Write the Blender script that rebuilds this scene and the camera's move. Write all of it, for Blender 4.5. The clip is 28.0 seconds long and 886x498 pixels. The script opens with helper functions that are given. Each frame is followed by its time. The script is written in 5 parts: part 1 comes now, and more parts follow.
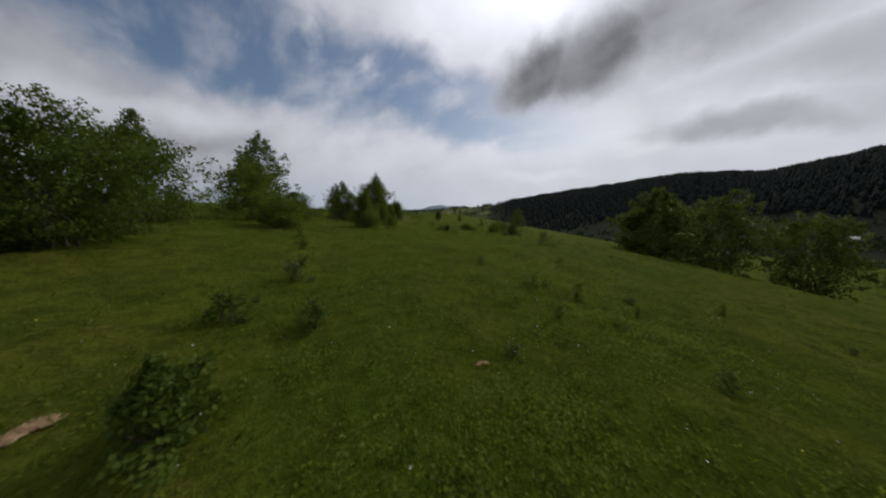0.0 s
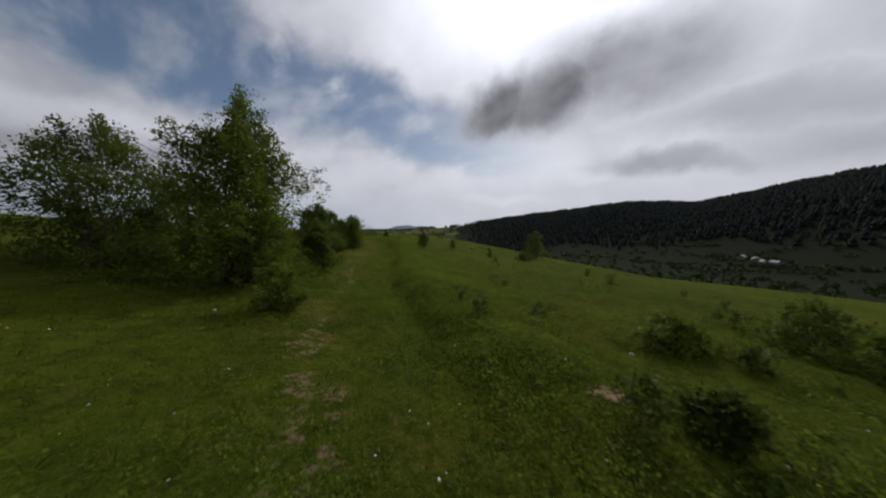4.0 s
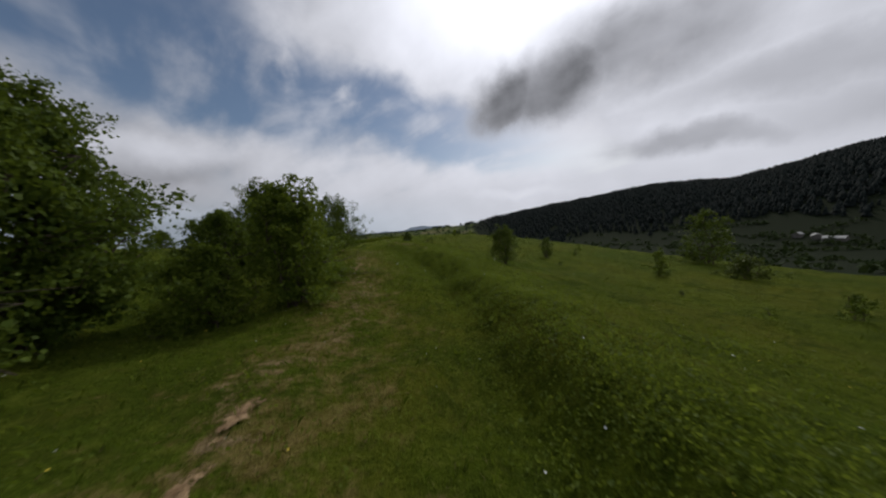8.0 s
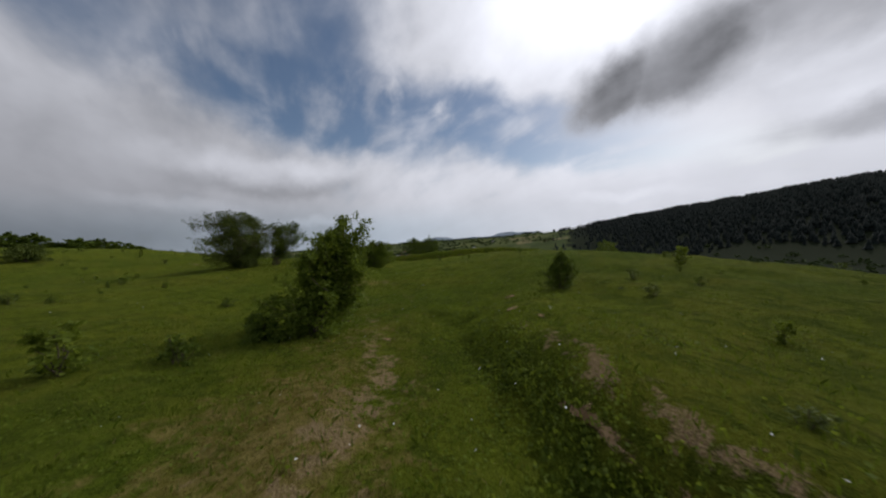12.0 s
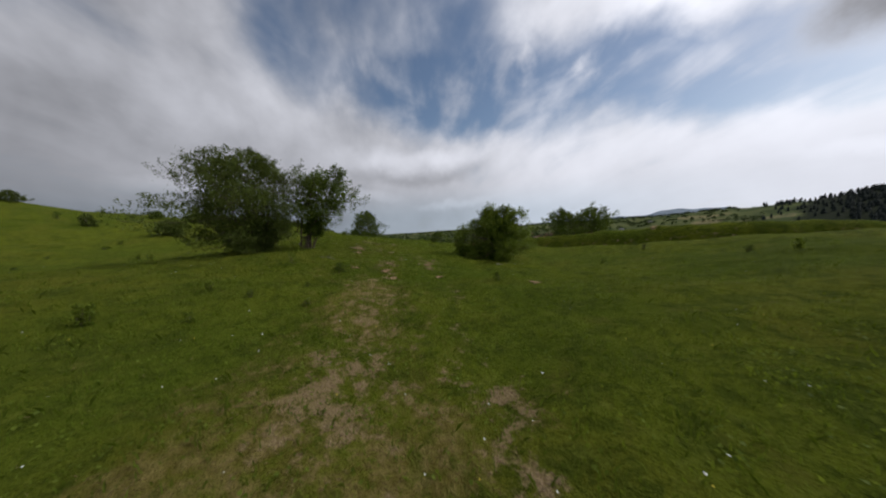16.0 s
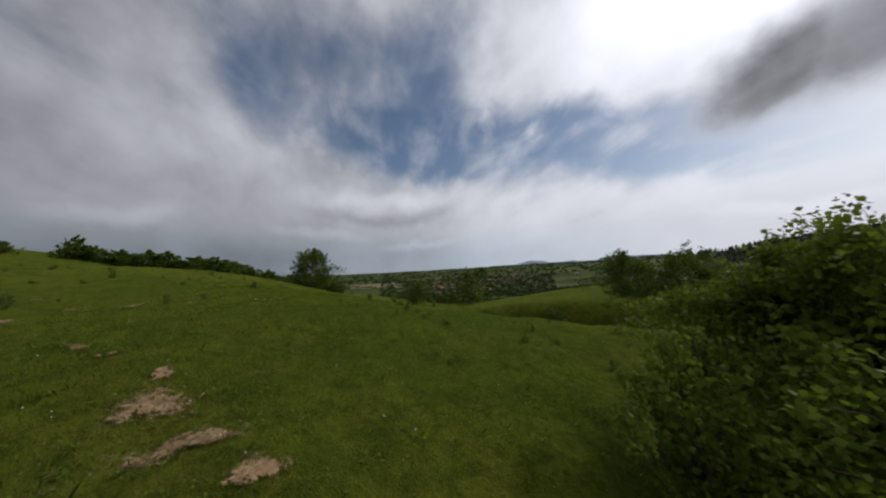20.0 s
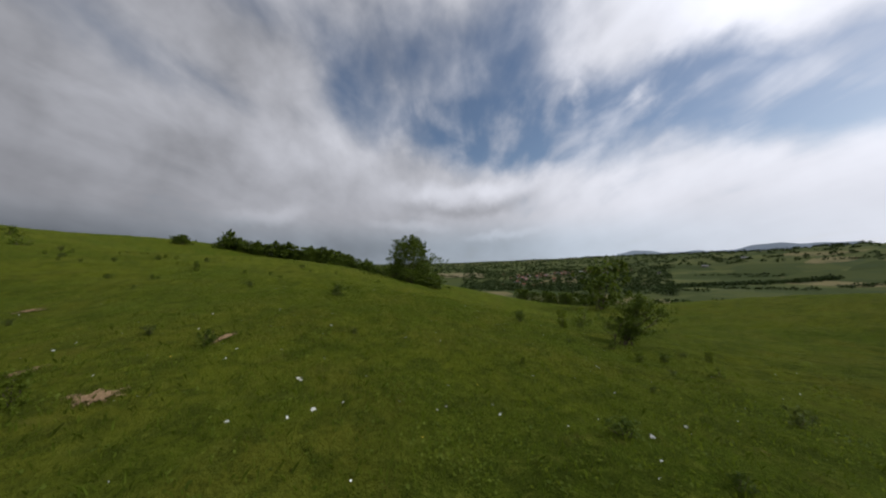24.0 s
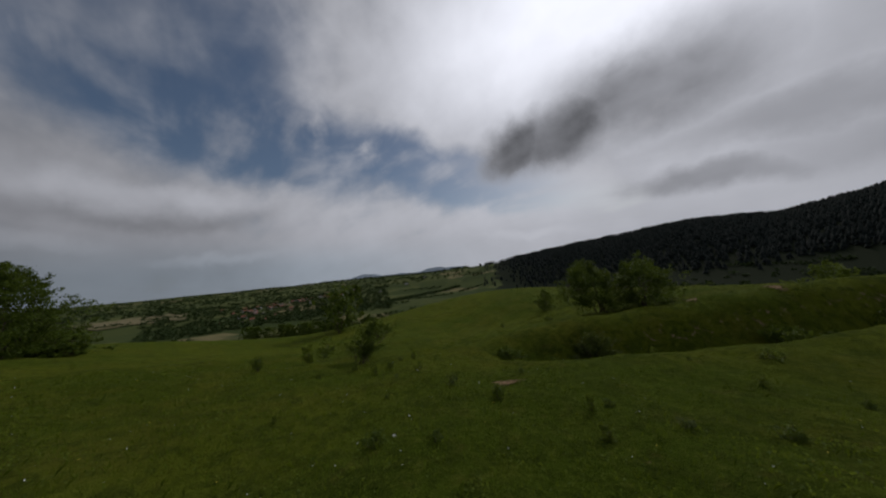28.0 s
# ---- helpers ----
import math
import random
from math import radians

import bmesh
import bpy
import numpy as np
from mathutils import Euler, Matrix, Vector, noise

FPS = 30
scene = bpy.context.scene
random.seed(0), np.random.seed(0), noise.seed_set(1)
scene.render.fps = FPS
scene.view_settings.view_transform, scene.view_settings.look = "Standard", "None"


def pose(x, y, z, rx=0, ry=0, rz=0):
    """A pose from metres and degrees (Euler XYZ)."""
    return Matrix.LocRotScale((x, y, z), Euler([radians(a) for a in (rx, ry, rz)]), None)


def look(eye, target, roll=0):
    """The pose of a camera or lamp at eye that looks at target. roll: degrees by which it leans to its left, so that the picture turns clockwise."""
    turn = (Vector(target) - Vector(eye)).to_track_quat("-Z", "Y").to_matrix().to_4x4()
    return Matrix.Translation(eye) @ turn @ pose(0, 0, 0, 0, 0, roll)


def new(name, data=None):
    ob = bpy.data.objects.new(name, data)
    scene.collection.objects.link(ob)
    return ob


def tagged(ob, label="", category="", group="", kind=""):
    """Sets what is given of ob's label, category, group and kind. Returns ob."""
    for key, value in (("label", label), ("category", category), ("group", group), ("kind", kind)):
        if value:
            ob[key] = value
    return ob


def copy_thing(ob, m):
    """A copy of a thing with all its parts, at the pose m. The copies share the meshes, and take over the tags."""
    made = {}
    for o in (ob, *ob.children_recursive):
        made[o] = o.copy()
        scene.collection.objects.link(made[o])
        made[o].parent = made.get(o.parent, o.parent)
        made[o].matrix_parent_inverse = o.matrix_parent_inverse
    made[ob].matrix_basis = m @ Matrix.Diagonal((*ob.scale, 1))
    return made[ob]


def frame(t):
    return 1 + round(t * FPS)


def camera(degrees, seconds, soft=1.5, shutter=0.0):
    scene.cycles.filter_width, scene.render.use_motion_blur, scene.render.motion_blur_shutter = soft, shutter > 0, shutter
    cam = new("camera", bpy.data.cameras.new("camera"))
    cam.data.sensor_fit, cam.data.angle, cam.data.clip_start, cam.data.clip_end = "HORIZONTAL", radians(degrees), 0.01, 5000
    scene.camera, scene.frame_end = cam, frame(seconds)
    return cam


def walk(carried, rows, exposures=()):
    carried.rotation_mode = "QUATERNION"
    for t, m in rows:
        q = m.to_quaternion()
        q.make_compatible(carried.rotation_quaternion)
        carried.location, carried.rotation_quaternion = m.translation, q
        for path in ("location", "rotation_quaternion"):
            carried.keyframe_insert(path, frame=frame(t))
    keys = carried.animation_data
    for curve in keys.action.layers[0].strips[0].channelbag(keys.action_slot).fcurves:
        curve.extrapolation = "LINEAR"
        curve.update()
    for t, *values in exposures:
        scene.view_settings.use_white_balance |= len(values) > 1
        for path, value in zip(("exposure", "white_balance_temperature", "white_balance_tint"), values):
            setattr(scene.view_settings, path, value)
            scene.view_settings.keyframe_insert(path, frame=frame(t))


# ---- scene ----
# ---------------------------------------------------------------- camera and its way
cam = camera(119.5, 28.0, soft=2.2, shutter=0.1)
ROWS = [
    (0.0, -0.00, 0.00, 1.50, 0.0, -8.1, 0.9),
    (0.5, -0.23, 2.11, 1.55, 0.2, -9.5, 0.9),
    (1.0, -0.58, 4.19, 1.60, -0.8, -7.7, 1.1),
    (1.5, -1.06, 6.37, 1.64, -3.6, -4.7, 0.8),
    (2.0, -1.26, 8.82, 1.71, -2.0, -2.3, 1.5),
    (2.5, -1.50, 11.33, 1.80, -2.7, -5.1, 0.1),
    (3.0, -1.78, 13.68, 1.83, -8.1, -3.7, -2.3),
    (3.5, -1.96, 15.72, 1.75, -12.5, -2.2, -3.2),
    (4.0, -2.23, 17.88, 1.82, -7.2, -3.7, -0.2),
    (4.5, -2.42, 20.00, 1.92, -4.0, -5.5, 0.0),
    (6.5, -3.77, 27.95, 1.61, -1.3, -3.3, 2.2),
    (7.0, -3.97, 30.14, 1.63, -1.5, -3.8, 2.0),
    (7.5, -4.11, 32.53, 1.61, -3.0, -4.3, 2.9),
    (8.0, -4.35, 35.14, 1.72, -3.9, -3.9, 3.8),
    (8.5, -4.43, 37.64, 1.85, -2.1, -3.2, 3.5),
    (9.0, -4.45, 39.87, 1.98, 1.6, -3.3, 2.3),
    (9.5, -4.67, 42.11, 2.11, 6.2, -4.3, 0.7),
    (10.0, -5.09, 44.32, 2.30, 9.8, -5.9, -0.1),
    (10.5, -5.58, 46.28, 2.39, 12.7, -6.4, 0.9),
    (11.0, -6.27, 48.10, 2.37, 14.6, -5.1, 2.2),
    (11.5, -6.80, 49.65, 2.40, 16.6, -2.7, 3.4),
    (12.0, -7.54, 51.40, 2.45, 15.2, -1.6, 2.6),
    (12.5, -8.01, 52.92, 2.48, 17.2, -1.5, 2.3),
    (13.0, -8.26, 54.36, 2.31, 26.3, -0.8, 4.1),
    (13.5, -8.67, 55.68, 2.27, 30.8, -0.1, 4.8),
    (15.5, -12.85, 62.03, 1.82, 37.9, -4.2, 2.9),
    (16.0, -13.99, 63.24, 1.84, 42.7, -4.5, 2.6),
    (16.5, -15.06, 64.49, 1.91, 51.3, 1.5, 4.8),
    (17.0, -16.12, 65.60, 1.99, 55.0, 3.4, 3.6),
    (17.5, -17.13, 66.56, 2.09, 52.8, -0.5, 3.6),
    (18.0, -18.22, 67.40, 2.14, 53.0, -2.6, 3.8),
    (18.5, -19.17, 68.16, 2.14, 55.6, 1.4, 5.8),
    (19.0, -20.17, 68.92, 2.34, 54.9, 3.8, 6.0),
    (19.5, -21.11, 69.56, 2.48, 46.7, 4.4, 5.4),
    (20.0, -22.19, 70.11, 2.51, 35.1, 4.3, 1.7),
    (20.5, -23.24, 70.60, 2.48, 53.1, 2.5, 6.5),
    (22.5, -27.81, 72.94, 3.11, 60.1, -5.5, 4.2),
    (23.0, -28.93, 73.46, 2.96, 65.0, -5.1, 3.6),
    (23.5, -30.02, 73.76, 2.87, 70.0, -5.8, 4.1),
    (24.0, -30.84, 73.81, 2.84, 52.9, 2.5, 1.1),
    (24.5, -31.29, 73.65, 2.82, 54.1, 5.3, -0.7),
    (25.0, -31.35, 73.49, 2.83, 64.1, 4.2, -4.8),
    (25.5, -31.26, 73.51, 2.86, 55.2, 8.3, -1.9),
    (26.0, -30.94, 73.53, 2.90, 39.6, 7.9, 6.6),
    (26.5, -30.96, 73.61, 2.99, 29.4, 8.1, 6.9),
    (27.0, -30.97, 73.52, 3.04, 14.2, 7.6, 5.1),
    (27.5, -30.91, 73.38, 3.12, 3.5, 6.3, 4.7),
    (28.0, -30.91, 73.36, 3.14, -0.6, 5.4, 4.4),
]
EXPOSURES = [(0.0, -0.5), (2.0, -0.5), (4.5, -0.55), (7.0, -0.55), (8.0, -0.48), (11.0, -0.36), (13.0, -0.36), (16.0, -0.12), (17.0, -0.2), (18.0, -0.05), (20.0, -0.34), (23.0, -0.18), (24.0, -0.12), (25.0, -0.42), (26.0, -0.62), (27.0, -0.88), (28.0, -1.05)]

walk(cam, [(t, pose(x, y, z, 90 + p, r, yaw)) for t, x, y, z, yaw, p, r in ROWS], exposures=EXPOSURES)

# ---------------------------------------------------------------- node helpers


class Nodes:
    """Short hand for node trees."""

    def __init__(self, tree):
        self.tree = tree

    def add(self, node, **kw):
        n = self.tree.nodes.new(node)
        for k, v in kw.items():
            if k == "ins":
                for name, val in v.items():
                    self.put(n.inputs[name], val)
            elif k == "op":
                n.operation = v
            elif k == "kind":
                n.data_type = v
            elif k == "blend":
                n.blend_type = v
        return n

    def put(self, sock, val):
        if isinstance(val, bpy.types.NodeSocket):
            self.tree.links.new(val, sock)
        else:
            sock.default_value = val

    def math(self, op, a, b=0.0, c=0.0, clamp=False):
        n = self.add("ShaderNodeMath", op=op)
        n.use_clamp = clamp
        for s, v in zip(n.inputs, (a, b, c)):
            self.put(s, v)
        return n.outputs[0]

    def mix(self, f, a, b, blend="MIX"):
        n = self.add("ShaderNodeMix", kind="RGBA", blend=blend)
        self.put(n.inputs[0], f)
        self.put(n.inputs[6], a)
        self.put(n.inputs[7], b)
        return n.outputs[2]

    def noise(self, vec, scale, detail=4.0, rough=0.55, dist=0.0):
        n = self.add("ShaderNodeTexNoise", ins={"Scale": scale, "Detail": detail, "Roughness": rough, "Distortion": dist})
        if vec is not None:
            self.put(n.inputs["Vector"], vec)
        return n.outputs["Fac"]

    def ramp(self, f, lo, hi, a=0.0, b=1.0):
        n = self.add("ShaderNodeMapRange")
        n.interpolation_type = "SMOOTHSTEP"
        for i, v in enumerate((f, lo, hi, a, b)):
            self.put(n.inputs[i], v)
        return n.outputs[0]


def rgb(r, g, b):
    return (r, g, b, 1.0)


# ---------------------------------------------------------------- sky, sun
SUN_AZ, SUN_EL = -40.0, 36.0        # degrees; az is counted to the left of +y
sun_dir = Vector((math.sin(radians(-SUN_AZ)) * math.cos(radians(SUN_EL)), math.cos(radians(SUN_AZ)) * math.cos(radians(SUN_EL)), math.sin(radians(SUN_EL))))

world = bpy.data.worlds.new("sky")
scene.world = world
world.use_nodes = True
wt = world.node_tree
wt.nodes.clear()
W = Nodes(wt)
SKY_STRENGTH = 0.1
sky = W.add("ShaderNodeTexSky")
sky.sky_type = "NISHITA"
sky.sun_disc = False
sky.sun_elevation = radians(SUN_EL)
sky.sun_rotation = radians(-SUN_AZ)
sky.air_density, sky.dust_density, sky.ozone_density = 1.0, 1.2, 1.5
coord = W.add("ShaderNodeTexCoord").outputs["Generated"]
norm = W.add("ShaderNodeVectorMath", op="NORMALIZE")
W.put(norm.inputs[0], coord)
d0 = norm.outputs[0]
# ragged cloud edges: the direction is shifted by noise before the cloud banks are laid out
shift = W.add("ShaderNodeTexNoise", ins={"Scale": 3.6, "Detail": 6.0, "Roughness": 0.58})
W.put(shift.inputs["Vector"], d0)
sh = W.add("ShaderNodeVectorMath", op="SUBTRACT")
W.put(sh.inputs[0], shift.outputs["Color"])
sh.inputs[1].default_value = (0.5, 0.5, 0.5)
sc = W.add("ShaderNodeVectorMath", op="SCALE")
W.put(sc.inputs[0], sh.outputs[0])
sc.inputs["Scale"].default_value = 0.17
ad = W.add("ShaderNodeVectorMath", op="ADD")
W.put(ad.inputs[0], d0)
W.put(ad.inputs[1], sc.outputs[0])
sep = W.add("ShaderNodeSeparateXYZ")
W.put(sep.inputs[0], ad.outputs[0])
dx, dy, dz = sep.outputs
sep0 = W.add("ShaderNodeSeparateXYZ")
W.put(sep0.inputs[0], d0)
az = W.math("MULTIPLY", W.math("ARCTAN2", W.math("MULTIPLY", dx, -1.0), dy), 57.29578)
el = W.math("MULTIPLY", W.math("ARCSINE", W.math("MINIMUM", W.math("MAXIMUM", dz, -1.0), 1.0)), 57.29578)
az0 = W.math("MULTIPLY", W.math("ARCTAN2", W.math("MULTIPLY", sep0.outputs[0], -1.0), sep0.outputs[1]), 57.29578)
el0 = W.math("MULTIPLY", W.math("ARCSINE", sep0.outputs[2]), 57.29578)


def bank(a, e, ra, re, turn=0.0, sharp=1.0, raw=False):
    """A soft elliptical cloud bank or gap in the sky round azimuth a and elevation e; 1 in its middle."""
    u, v = (az0, el0) if raw else (az, el)
    u = W.math("SUBTRACT", u, a)
    v = W.math("SUBTRACT", v, e)
    c, s = math.cos(radians(turn)), math.sin(radians(turn))
    p = W.math("DIVIDE", W.math("ADD", W.math("MULTIPLY", u, c), W.math("MULTIPLY", v, s)), ra)
    q = W.math("DIVIDE", W.math("ADD", W.math("MULTIPLY", u, -s), W.math("MULTIPLY", v, c)), re)
    r2 = W.math("ADD", W.math("MULTIPLY", p, p), W.math("MULTIPLY", q, q))
    return W.ramp(W.math("SQRT", r2), 1.0 + 0.5 / sharp, max(0.0, 1.0 - 0.5 / sharp), 0.0, 1.0)


def most(socks):
    out = socks[0]
    for s in socks[1:]:
        out = W.math("MAXIMUM", out, s)
    return out


# the cloud layer seen from below: noise in a plane overhead, drawn out along the wind
plane = W.add("ShaderNodeCombineXYZ")
lift = W.math("ADD", W.math("MAXIMUM", sep0.outputs[2], 0.0), 0.26)
W.put(plane.inputs[0], W.math("DIVIDE", sep0.outputs[0], lift))
W.put(plane.inputs[1], W.math("DIVIDE", sep0.outputs[1], lift))
wind = W.add("ShaderNodeMapping")
W.put(wind.inputs["Vector"], plane.outputs[0])
wind.vector_type = "TEXTURE"
wind.inputs["Rotation"].default_value = (0, 0, radians(52))
wind.inputs["Scale"].default_value = (1.0, 2.6, 1.0)
n_big = W.math("SUBTRACT", W.noise(wind.outputs[0], 1.6, 4.0, 0.5, 0.5), 0.5)
n_fine = W.math("SUBTRACT", W.noise(wind.outputs[0], 4.6, 5.0, 0.52, 0.4), 0.5)
n_puff = W.math("SUBTRACT", W.noise(d0, 7.0, 4.0, 0.5, 0.2), 0.5)
n_soft = W.math("SUBTRACT", W.noise(d0, 3.0, 3.0, 0.45), 0.5)
calm = W.ramp(el0, 4.0, 24.0, 0.2, 1.0)


def sum_of(*terms):
    """Adds up sockets and (socket, weight) pairs."""
    out = 0.0
    for t in terms:
        v = W.math("MULTIPLY", t[0], t[1]) if isinstance(t, tuple) else t
        out = W.math("ADD", out, v)
    return out


# gaps that show the blue: a long band that sinks toward the sun, and thinner openings above it
gap = sum_of((bank(38, 25.0, 16, 4.6, 4, 0.42), 0.80), (bank(18, 25.0, 16, 6.4, 6, 0.42), 0.62), (bank(-1, 21.5, 13, 5.2, 20, 0.42), 1.0), (bank(-22, 15.6, 15, 3.8, 12, 0.45), 1.0),
             (bank(51, 32, 13, 8.0, 8, 0.4), 0.76), (bank(74, 30, 7, 6.0, 50, 0.4), 0.55), (bank(106, 31, 15, 5.0, 16, 0.4), 0.48),
             (bank(86, 40, 14, 4.5, 24, 0.4), 0.40), (bank(30, 38, 10, 7.0, 0, 0.4), 0.50), (bank(58, 45, 28, 5.0, 0, 0.4), 0.34))
gap = W.math("MINIMUM", gap, 1.08)
white = sum_of((bank(-2, 38.0, 17, 7.5, -14, 0.5), 1.0), (bank(21, 38, 5, 8, 0, 0.4), 0.35))
cover = sum_of(1.0, (gap, -1.10), (n_big, 1.05), (n_fine, 0.75), (n_puff, 0.75), (white, 0.5))
cover = W.ramp(cover, -0.16, 0.92)
# thin ragged cloud inside the gap
wisp = most([bank(13, 25.0, 6, 3.0, 24, 0.5), bank(6, 20.6, 4, 2.2, 0, 0.5), bank(24, 29.5, 8, 2.6, -18, 0.5)])
cover = most([cover, W.math("MULTIPLY", wisp, W.ramp(sum_of(n_fine, n_puff), -0.12, 0.26)), W.math("MULTIPLY", W.ramp(sum_of(n_fine, (n_puff, 0.6)), -0.12, 0.24), 0.55)])
low = W.ramp(el0, 14.0, 7.0)
cover = W.math("MAXIMUM", cover, W.math("MULTIPLY", low, 0.95))

# cloud brightness: white toward the sun, grey away from it, with darker bodies
toward = W.ramp(az0, 124.0, -22.0)
body = sum_of(0.32, (toward, 0.56), (W.math("MULTIPLY", n_big, calm), 0.45), (W.math("MULTIPLY", n_fine, calm), 0.22), (W.math("MULTIPLY", n_puff, W.math("ADD", calm, 0.2)), 0.40), (n_soft, 0.22))
body = sum_of(body, (bank(-38, 44, 32, 13, 0, 0.5, True), 1.25), (bank(-62, 26, 18, 12, 0, 0.5, True), 0.22), (bank(54, 11, 15, 9, 0, 0.5, True), -0.10), (white, 0.16), (bank(-4, 13.5, 34, 4.5, 3, 0.5, True), 0.12), (bank(66, 21, 16, 7, 10, 0.5, True), 0.08))
dark = most([W.math("MULTIPLY", bank(-19, 24.6, 8.0, 4.8, -26, 0.8), 0.92), W.math("MULTIPLY", bank(-43, 28.0, 15, 6.4, 4, 0.7), 0.74), W.math("MULTIPLY", bank(-28, 25.4, 13, 5.0, -14, 0.7), 0.86), W.math("MULTIPLY", bank(-47, 11.8, 10, 2.0, 4, 0.7), 0.50),
             W.math("MULTIPLY", bank(-60, 17.0, 13, 3.0, 6, 0.6), 0.48), W.math("MULTIPLY", bank(-74, 25, 16, 5.5, 0, 0.6), 0.46), W.math("MULTIPLY", bank(-70, 11, 16, 3.0, 6, 0.6), 0.40)])
dark = W.math("MULTIPLY", dark, sum_of(1.0, (n_puff, 0.9), (n_fine, 0.5)), clamp=True)
cover = W.math("MAXIMUM", cover, W.math("MINIMUM", W.math("MULTIPLY", dark, 1.5), 1.0))
body = W.math("MULTIPLY", body, sum_of(1.0, (dark, -0.80)))
# a long heap of cloud with a bright top and a grey belly, and small ones below it
heap = bank(48, 14.6, 13, 2.5, -4, 0.9)
under = bank(46, 12.4, 11, 1.8, -4, 0.6)
cover = W.math("MAXIMUM", cover, W.math("MULTIPLY", heap, 0.95))
small = most([bank(87, 9.0, 6, 1.4, -6, 0.7), bank(60, 6.8, 6, 1.0, 0, 0.6), bank(40, 5.4, 6, 0.8, 0, 0.6), bank(-20, 6.2, 7, 1.0, 4, 0.6)])
haze = W.math("MULTIPLY", W.ramp(el0, 10.0, 2.0), W.ramp(az0, -25.0, 40.0))
body = sum_of(body, (heap, 0.20), (under, -0.17), (haze, -0.17), (small, 0.10))
body = W.math("MAXIMUM", body, 0.09)
tint = W.mix(haze, rgb(0.94, 0.96, 1.06), rgb(0.86, 0.98, 1.14))
cloud = W.add("ShaderNodeVectorMath", op="SCALE")
W.put(cloud.inputs[0], tint)
W.put(cloud.inputs["Scale"], W.math("DIVIDE", body, SKY_STRENGTH))
final = W.mix(cover, sky.outputs[0], cloud.outputs[0])
bg = W.add("ShaderNodeBackground", ins={"Strength": SKY_STRENGTH})
W.put(bg.inputs["Color"], final)
wo = W.add("ShaderNodeOutputWorld")
W.put(wo.inputs[0], bg.outputs[0])

sun_data = bpy.data.lights.new("sun", "SUN")
sun_data.energy, sun_data.angle, sun_data.color = 2.1, radians(2.0), (1.0, 0.95, 0.86)
sun = new("sun", sun_data)
sun.matrix_world = look(sun_dir * 50, (0, 0, 0))

# ---------------------------------------------------------------- materials


def material(name, rough=0.9, spec=0.2):
    m = bpy.data.materials.new(name)
    m.use_nodes = True
    n = Nodes(m.node_tree)
    bsdf = m.node_tree.nodes["Principled BSDF"]
    bsdf.inputs["Roughness"].default_value = rough
    bsdf.inputs["Specular IOR Level"].default_value = spec
    return m, n, bsdf


def position(n):
    return n.add("ShaderNodeNewGeometry").outputs["Position"]


def bump(n, bsdf, height, strength, dist):
    b = n.add("ShaderNodeBump", ins={"Strength": strength, "Distance": dist})
    n.put(b.inputs["Height"], height)
    n.put(bsdf.inputs["Normal"], b.outputs[0])


def leaf_material(name, a, b, trans=0.35, rough=0.55):
    """Leaves: hue varied leaf by leaf and clump by clump, with light coming through."""
    m, n, bsdf = material(name, rough, 0.08)
    geo = n.add("ShaderNodeNewGeometry")
    clump = n.noise(geo.outputs["Position"], 1.7, 3.0)
    f = n.math("ADD", n.math("MULTIPLY", geo.outputs["Random Per Island"], 0.6), n.math("MULTIPLY", n.ramp(clump, 0.35, 0.65), 0.4))
    col = n.mix(f, rgb(*a), rgb(*b))
    n.put(bsdf.inputs["Base Color"], col)
    tr = n.add("ShaderNodeBsdfTranslucent")
    n.put(tr.inputs["Color"], n.mix(0.5, col, rgb(b[0] * 1.6, b[1] * 1.5, b[2])))
    mx = n.add("ShaderNodeMixShader")
    mx.inputs[0].default_value = trans
    n.put(mx.inputs[1], bsdf.outputs[0])
    n.put(mx.inputs[2], tr.outputs[0])
    out = m.node_tree.nodes["Material Output"]
    n.put(out.inputs["Surface"], mx.outputs[0])
    return m


def plain(name, a, b, scale, rough=0.9, relief=0.0, spec=0.2, detail=6.0):
    m, n, bsdf = material(name, rough, spec)
    p = position(n)
    f1, f2 = n.noise(p, scale, detail), n.noise(p, scale * 7.3, 4.0)
    f = n.math("ADD", n.math("MULTIPLY", n.ramp(f1, 0.3, 0.7), 0.65), n.math("MULTIPLY", f2, 0.35))
    n.put(bsdf.inputs["Base Color"], n.mix(f, rgb(*a), rgb(*b)))
    if relief:
        bump(n, bsdf, f2, 0.7, relief)
    return m


